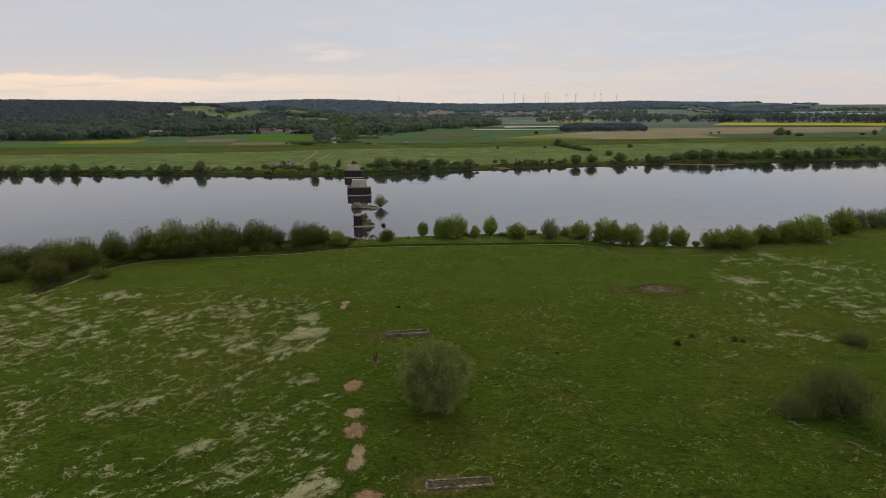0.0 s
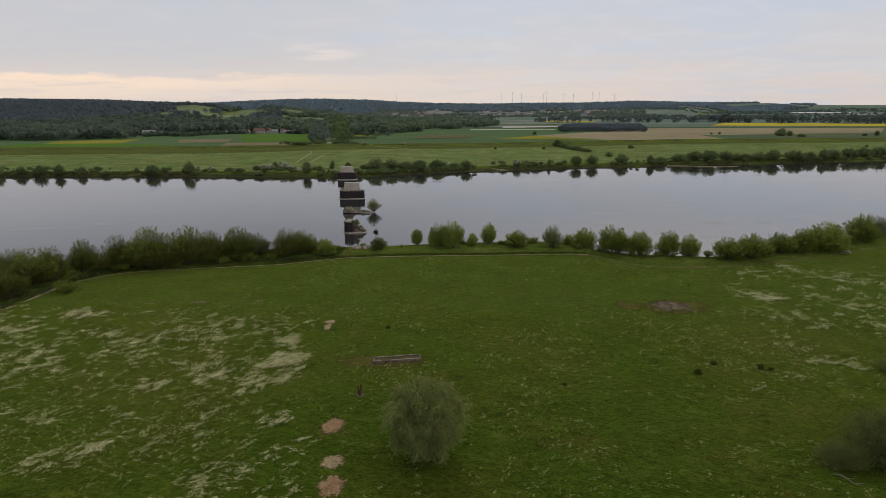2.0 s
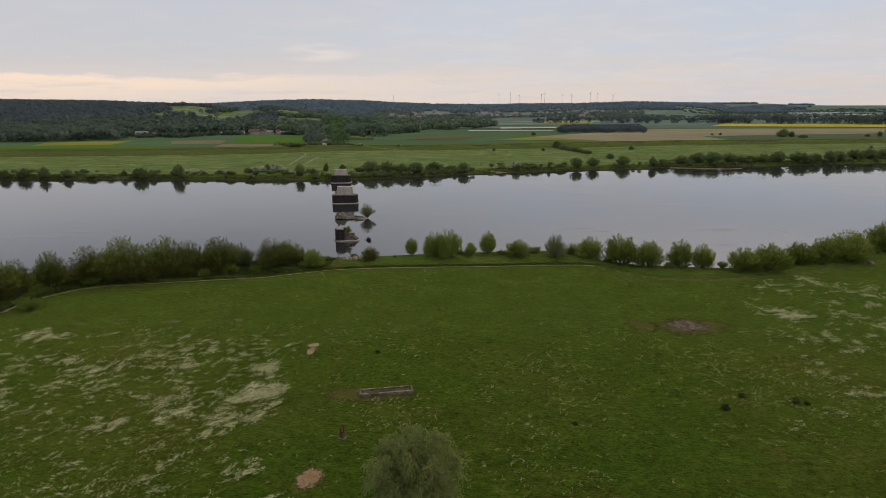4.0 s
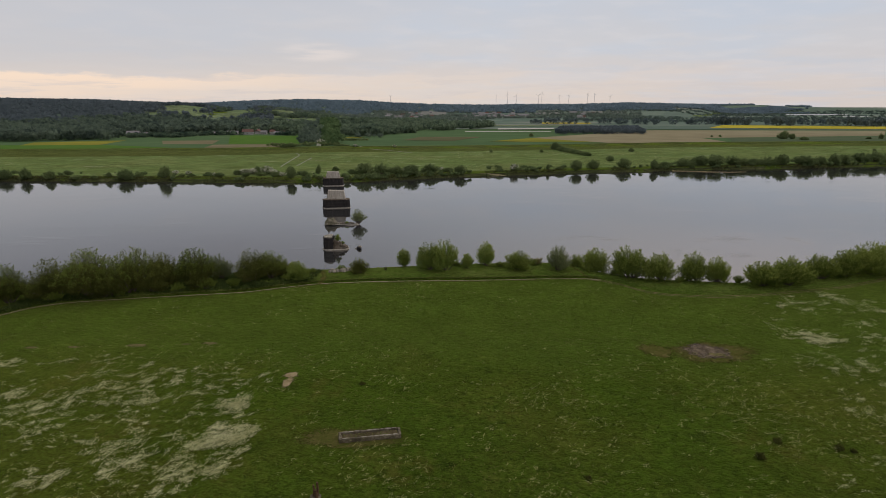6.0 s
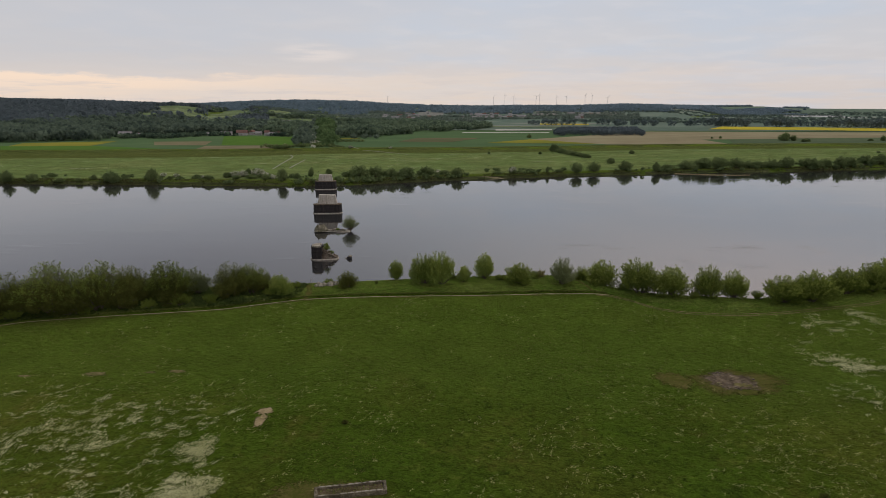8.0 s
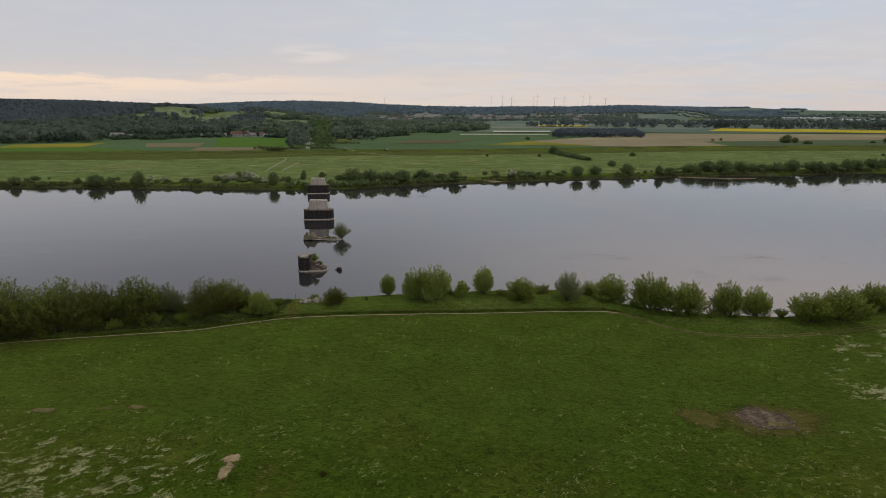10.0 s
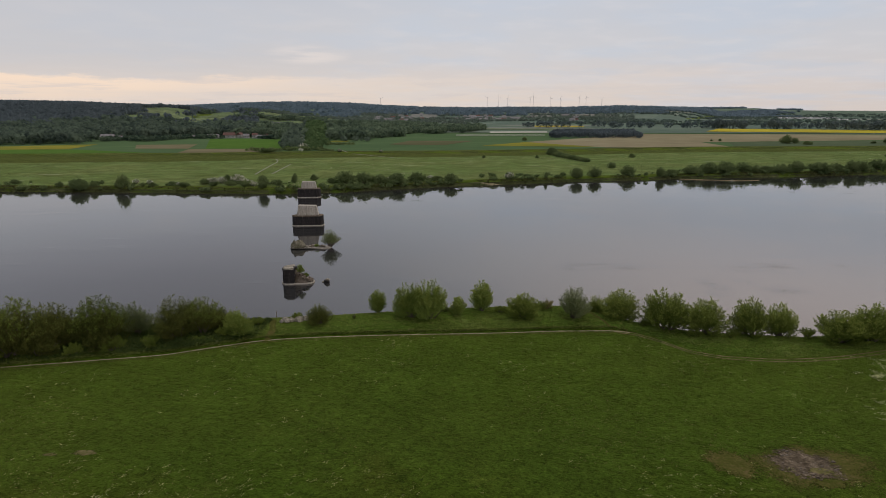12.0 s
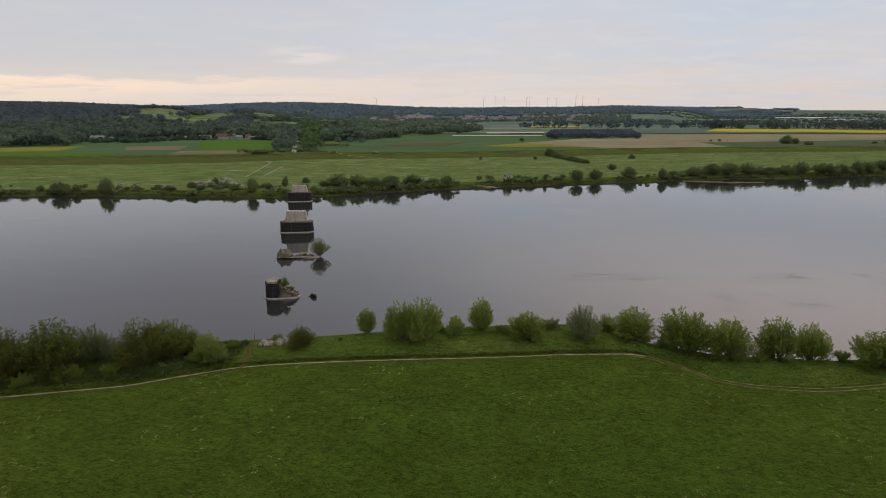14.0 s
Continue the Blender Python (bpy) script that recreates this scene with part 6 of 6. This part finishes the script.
# x, y, half width, half depth, fullness
DRIFTS = [(-48.9, 164.7, 3.7, 6.0, 0.74), (-45.8, 153.6, 4.9, 5.2, 0.9), (-45.9, 145.6, 6.0, 5.4, 0.9), (-42.7, 153.8, 2.0, 3.0, 1), (-48.0, 138.2, 3.2, 3.7, 0.7), (-40.1, 125.8, 3.3, 5.8, 0.85),
          (-40.6, 118.8, 1.7, 2.4, 0.6), (-67.1, 161.6, 4.5, 7.5, 0.65), (-61.5, 146.9, 5.4, 6.3, 0.8), (-72.3, 137.2, 6.4, 4.3, 0.5), (-117.4, 183.4, 7.6, 4.2, 0.5), (-128.6, 171.7, 8.8, 4.7, 0.5),
          (-116.8, 146.6, 4.2, 4.2, 0.5), (-95.7, 144.3, 3.4, 2.7, 0.5), (-52.1, 122.4, 3.5, 4.0, 0.6), (-87.3, 123.7, 4.7, 3.1, 0.35), (-91.0, 165.5, 9.2, 6.1, 0.4)]
DRIFTS_NEAR = [(-73.6, 109.8, 4.8, 3.8, 0.6), (-85.5, 100.4, 3.0, 2.9, 0.8), (-96.9, 109.9, 4.3, 2.1, 0.45), (-70.6, 92.4, 3.2, 3.1, 0.65), (-61.0, 89.4, 2.2, 1.8, 0.85), (-49.7, 93.4, 4.1, 3.1, 0.75),
          (-45.3, 86.9, 3.4, 3.5, 0.65), (-33.0, 92.4, 1.8, 3.0, 0.65), (-34.0, 104.8, 3.5, 3.4, 0.45), (-25.5, 84.8, 3.7, 2.4, 0.9), (-67.8, 112.5, 2.2, 2.2, 0.55), (-52.9, 111.9, 4.3, 3.2, 0.45),
          (-43.6, 103.3, 5.9, 3.7, 0.35)]
DRIFTS_EAST = [(96.4, 208.9, 5.5, 4.0, 0.9), (111.6, 218.0, 3.3, 2.7, 0.5), (110.6, 206.8, 3.9, 5.8, 0.7), (133.9, 231.3, 7.8, 4.9, 0.8), (86.8, 197.3, 3.7, 2.6, 0.6), (88.0, 189.9, 4.3, 3.3, 0.7),
          (99.8, 187.3, 4.2, 6.3, 0.6), (96.2, 181.0, 2.7, 1.5, 0.8), (82.3, 171.1, 2.6, 2.6, 0.7), (86.1, 165.4, 3.1, 1.2, 0.7), (87.8, 159.2, 5.9, 2.2, 0.85), (91.9, 155.6, 2.1, 2.1, 0.7),
          (117.9, 245.0, 4.7, 2.8, 0.4), (117.9, 199.5, 3.0, 5.4, 0.6), (124.3, 218.4, 4.1, 2.7, 0.6), (74.4, 193.0, 2.6, 2.5, 0.45), (75.6, 150.7, 3.3, 3.5, 0.35), (64.4, 142.6, 2.6, 2.6, 0.3)]


def flower_density(x, y):
    x, y = x + 3 * fbm(x, y, 0.4, 6.0), y + 5 * fbm(x, y, 0.4, 7.0)
    clumpy = np.clip(0.45 + fbm(x * 0.9, y * 0.8, 0.9, 2.5) * 2.0, 0, 1)
    broad = np.clip(0.5 + fbm(x, y, 0.15, 0.5) * 1.2, 0, 1)
    finely = np.clip(0.3 + fbm(x * 0.7 + y * 0.2, y * 1.5 - x * 0.4, 2.2, 3.5) * 3.0, 0, 1)
    left = s01((rays_line(y) - 2 - x) / 5) * s01((187 - 0.02 * x - y) / 12) * s01((x + 165) / 20)
    right = s01((x - 80 - (y - 190) * 0.15) / 8) * s01((y - 150) / 12) * s01((246 - y) / 16)
    dens = clumpy * broad * finely * (left * 0.31 + right * 0.5)
    edge = s01((rays_line(y) + 1.5 - x) / 2)
    for cx, cy, rx, ry, a in DRIFTS + DRIFTS_NEAR + DRIFTS_EAST:
        dens = np.maximum(dens, drift(x, y, cx, cy, rx, ry) * (0.06 + clumpy ** 1.6 + max(a - 0.78, 0) * 1.5) * (0.2 + 1.3 * finely) * a * (edge * (1.2 if a > 0.83 else 0.75 if cy > 115 else 0.6) if cx < 0 else 0.7))
    return dens


# feathery tufts of many umbels, lying over with the wind
def umbels(name, label, P, per, lo, hi, spread, material):
    lie = np.repeat(rng.normal(0, 0.35, len(P)) + np.where(P[:, 0] < 20, 0.65, -0.1), per)
    reach = np.repeat(rng.uniform(0.5, 1.0, len(P)) * spread, per)
    along_, across = rng.normal(0, 1, len(lie)) * reach, rng.normal(0, 0.26, len(lie)) * reach
    P = np.repeat(P, per, 0) + np.c_[np.cos(lie) * along_ - np.sin(lie) * across, np.sin(lie) * along_ + np.cos(lie) * across]
    n = len(P)
    C = np.c_[P, ground_z(P[:, 0], P[:, 1]) + rng.uniform(0.25, 0.75, n)]
    a_ = lie + rng.normal(0, 0.7, n)
    D = unit(np.c_[np.cos(a_), np.sin(a_), rng.normal(0, 0.35, n)])
    S = unit(np.cross(unit(rng.normal(0, 0.45, (n, 3)) + np.array([0, 0, 1])), D))
    r = rng.uniform(lo, hi, (n, 1))
    quads_obj(name, np.stack([C + D * r * 2.8, C - D * r * 2.0 + S * r * 0.5, C - D * r * 1.6 - S * r * 0.5], 1).reshape(-1, 3), material, per=3)
    tagged(bpy.data.objects[name], label, "flowers", kind="stuff")


P = np.c_[rng.uniform(-165, 180, 430000), rng.uniform(72, 250, 430000)]
P = P[rng.random(len(P)) < flower_density(P[:, 0], P[:, 1])]
umbels("meadow_flowers", "drifts of white cow parsley in the meadow", P, 18, 0.045, 0.11, 0.75, M_FLOWER)
# pale greenish flower heads and seeding tufts, loosely strewn over the older sward
P = np.c_[rng.uniform(-165, 180, 90000), rng.uniform(72, 262, 90000)]
P = P[(rng.random(len(P)) < np.clip(0.1 + fbm(P[:, 0], P[:, 1], 0.16, 8.0) * 0.9 + fbm(P[:, 0], P[:, 1], 1.4, 9.0) * 0.9, 0.015, 1) * (0.5 - 0.4 * s01((P[:, 1] - 176) / 25))) & (P[:, 1] < np.interp(P[:, 0], BANK_X, BANK_Y) - 14)]
umbels("seed_heads", "pale seeding tufts strewn over the meadow", P, 8, 0.04, 0.11, 0.45, M_SEED)


def grass(name, label, P, lo, hi, material, seed, blades=3):
    rng = np.random.default_rng(seed)
    n = len(P)
    B = np.repeat(np.c_[P, ground_z(P[:, 0], P[:, 1]) - 0.02], blades, 0)
    m = len(B)
    a = rng.random(m) * 6.283
    h = rng.uniform(lo, hi, m)
    wd = h * rng.uniform(0.35, 0.8, m)
    lean = np.c_[np.cos(a), np.sin(a), np.zeros(m)] * (h * rng.uniform(0.9, 2.3, m))[:, None]
    sd = np.c_[-np.sin(a), np.cos(a), np.zeros(m)] * wd[:, None] / 2
    tip = B + lean + np.c_[np.zeros(m), np.zeros(m), h]
    ob = quads_obj(name, np.stack([B - sd, B + sd, tip], 1).reshape(-1, 3), material, per=3)
    return tagged(ob, label, "grass", kind="stuff")


def open_ground(p):
    d = p[:, 1] - np.interp(p[:, 0], BANK_X, BANK_Y)
    keep = d < 1.0
    for cx, cy, rx, ry in ((-27.1, 123.1, 2.4, 2.9), (-24.4, 111, 2.1, 1.8), (-23, 104.2, 2.5, 2.8), (-20.9, 95, 1.6, 4), (-16.6, 83.8, 2.5, 2.3), (62, 199, 5.8, 5.0), (66.5, 197, 2.2, 2.4), (-2.3, 88.2, 6, 1.6), (-18.3, 154.6, 6.2, 2),
                           (-41.2, 180.2, 1, 1.1), (-40.5, 176.2, 0.7, 1.7)):
        keep &= ((p[:, 0] - cx) / rx) ** 2 + ((p[:, 1] - cy) / ry) ** 2 > 1
    return p[keep]


tx, ty = TRACK_X, TRACK_Y


def off_track(p):
    return p[np.abs(p[:, 1] - np.interp(p[:, 0], tx, ty)) > 1.6]


P = off_track(open_ground(np.c_[rng.uniform(-170, 210, 155000), rng.uniform(70, 300, 155000)]))
P = P[rng.random(len(P)) < 0.5 + 0.9 * fbm(P[:, 0], P[:, 1], 1.2, 7.0)]
grass("meadow_grass", "uneven green meadow grass", P, 0.09, 0.26, M_GRASS, 711)
P = open_ground(np.c_[rng.uniform(-150, 170, 150000), rng.uniform(72, 250, 150000)])
P = P[rng.random(len(P)) < np.clip(fbm(P[:, 0], P[:, 1], 0.13, 9.0) * 1.3 - 0.05, 0, 1) * 0.6]
grass("dry_grass", "tufts of paler dry grass in the meadow", P, 0.1, 0.24, M_DRYGRASS, 712, 2)
P = off_track(open_ground(np.c_[rng.uniform(-165, 195, 20000), rng.uniform(72, 262, 20000)]))
P = P[rng.random(len(P)) < np.clip(0.5 + 1.1 * fbm(P[:, 0], P[:, 1], 0.5, 16.0), 0.05, 1)]
P = np.repeat(P, 4, 0) + rng.normal(0, 0.2, (len(P) * 4, 2))
grass("grass_tufts", "light yellow-green grass tufts in the meadow", P, 0.08, 0.24, M_TUFT, 721, 2)
P = off_track(open_ground(np.c_[rng.uniform(-160, 190, 7000), rng.uniform(72, 262, 7000)]))
P = P[rng.random(len(P)) < np.clip(0.3 + 1.2 * fbm(P[:, 0], P[:, 1], 0.2, 14.0), 0.05, 1) * (1 - 0.6 * s01((P[:, 1] - 180) / 30))]
P = np.repeat(P, 4, 0) + rng.normal(0, 0.16, (len(P) * 4, 2))
grass("dark_tussocks", "dark green tussocks scattered over the meadow", P, 0.12, 0.34, M_DARKGRASS, 719, 2)
P = np.c_[rng.uniform(-200, 225, 90000), rng.uniform(160, 325, 90000)]
d = P[:, 1] - np.interp(P[:, 0], BANK_X, BANK_Y)
td = P[:, 1] - np.interp(P[:, 0], tx, ty)
P = P[(d < 3.5) & (td > 1.8)]
q = np.c_[rng.uniform(-120, 48, 3500), rng.uniform(1.4, 2.3, 3500)]
q[:, 1] += np.interp(q[:, 0], tx, ty)
grass("bank_herbs", "tall weeds and nettles along the river bank", P, 0.15, 0.45, M_BANKGRASS, 713)
grass("ledge_grass", "tall dark grass on a low ledge beside the path", q, 0.15, 0.4, M_BANKGRASS, 715, 2)
q = np.c_[rng.uniform(-150, -54, 30000), rng.uniform(0, 24, 30000)]
q[:, 1] += np.interp(q[:, 0], tx, ty) + 1.9
q = q[(q[:, 1] < np.interp(q[:, 0], BANK_X, BANK_Y) - 1) & (rng.random(len(q)) < 0.55 + 0.8 * fbm(q[:, 0], q[:, 1], 0.5, 15.0))]
grass("undergrowth", "dark nettles and tall weeds under the bank bushes", q, 0.25, 0.7, M_UNDERGROWTH, 720, 2)
q = np.c_[rng.uniform(56, 102, 2600), rng.uniform(1.5, 12, 2600)]
q[:, 1] += np.interp(q[:, 0], tx, ty)
grass("bank_dry_grass", "light green rank grass on the bank beside the path", q[rng.random(2600) < 0.4 + fbm(q[:, 0], q[:, 1], 0.5, 8.0)], 0.12, 0.32, M_GRASS, 718, 2)
P = np.c_[rng.uniform(-560, 600, 36000), rng.uniform(-1.5, 15, 36000) ** 1.0]
P[:, 1] += np.interp(P[:, 0], FAR_X, FAR_Y)
P = P[rng.random(len(P)) < 0.35 + 0.9 * fbm(P[:, 0], P[:, 1], 0.12, 5.0)]
grass("far_reeds", "dark reeds and weeds along the far waterline", P, 0.4, 1.3, M_REED, 714, 2)
q = np.c_[rng.uniform(-620, 700, 90000), rng.uniform(0, 1, 90000)]
lo_, hi_ = np.interp(q[:, 0], FAR_X, FAR_Y) + 10, np.interp(q[:, 0], DIKE_X, DIKE_Y) - 78
q[:, 1] = lo_ + (hi_ - lo_) * q[:, 1] ** 1.2
dens = np.clip(fbm(q[:, 0] * 0.5, q[:, 1] * 1.6, 0.05, 11.0) * 1.4 + fbm(q[:, 0] * 0.6, q[:, 1] * 1.4, 0.3, 12.0) * 0.8 - 0.22, 0, 1)
f = q[rng.random(len(q)) < dens][:24000]
grass("far_flowers", "pale flowering drifts on the far flood meadow", f, 0.25, 0.45, M_FARFLOWER, 716, 3)
f = q[rng.random(len(q)) < np.clip(0.1 - fbm(q[:, 0], q[:, 1], 0.08, 13.0) * 0.5, 0, 1)][:22000]
grass("far_tussocks", "dark tussocks on the far flood meadow", f, 0.4, 0.9, M_REED, 717, 2)
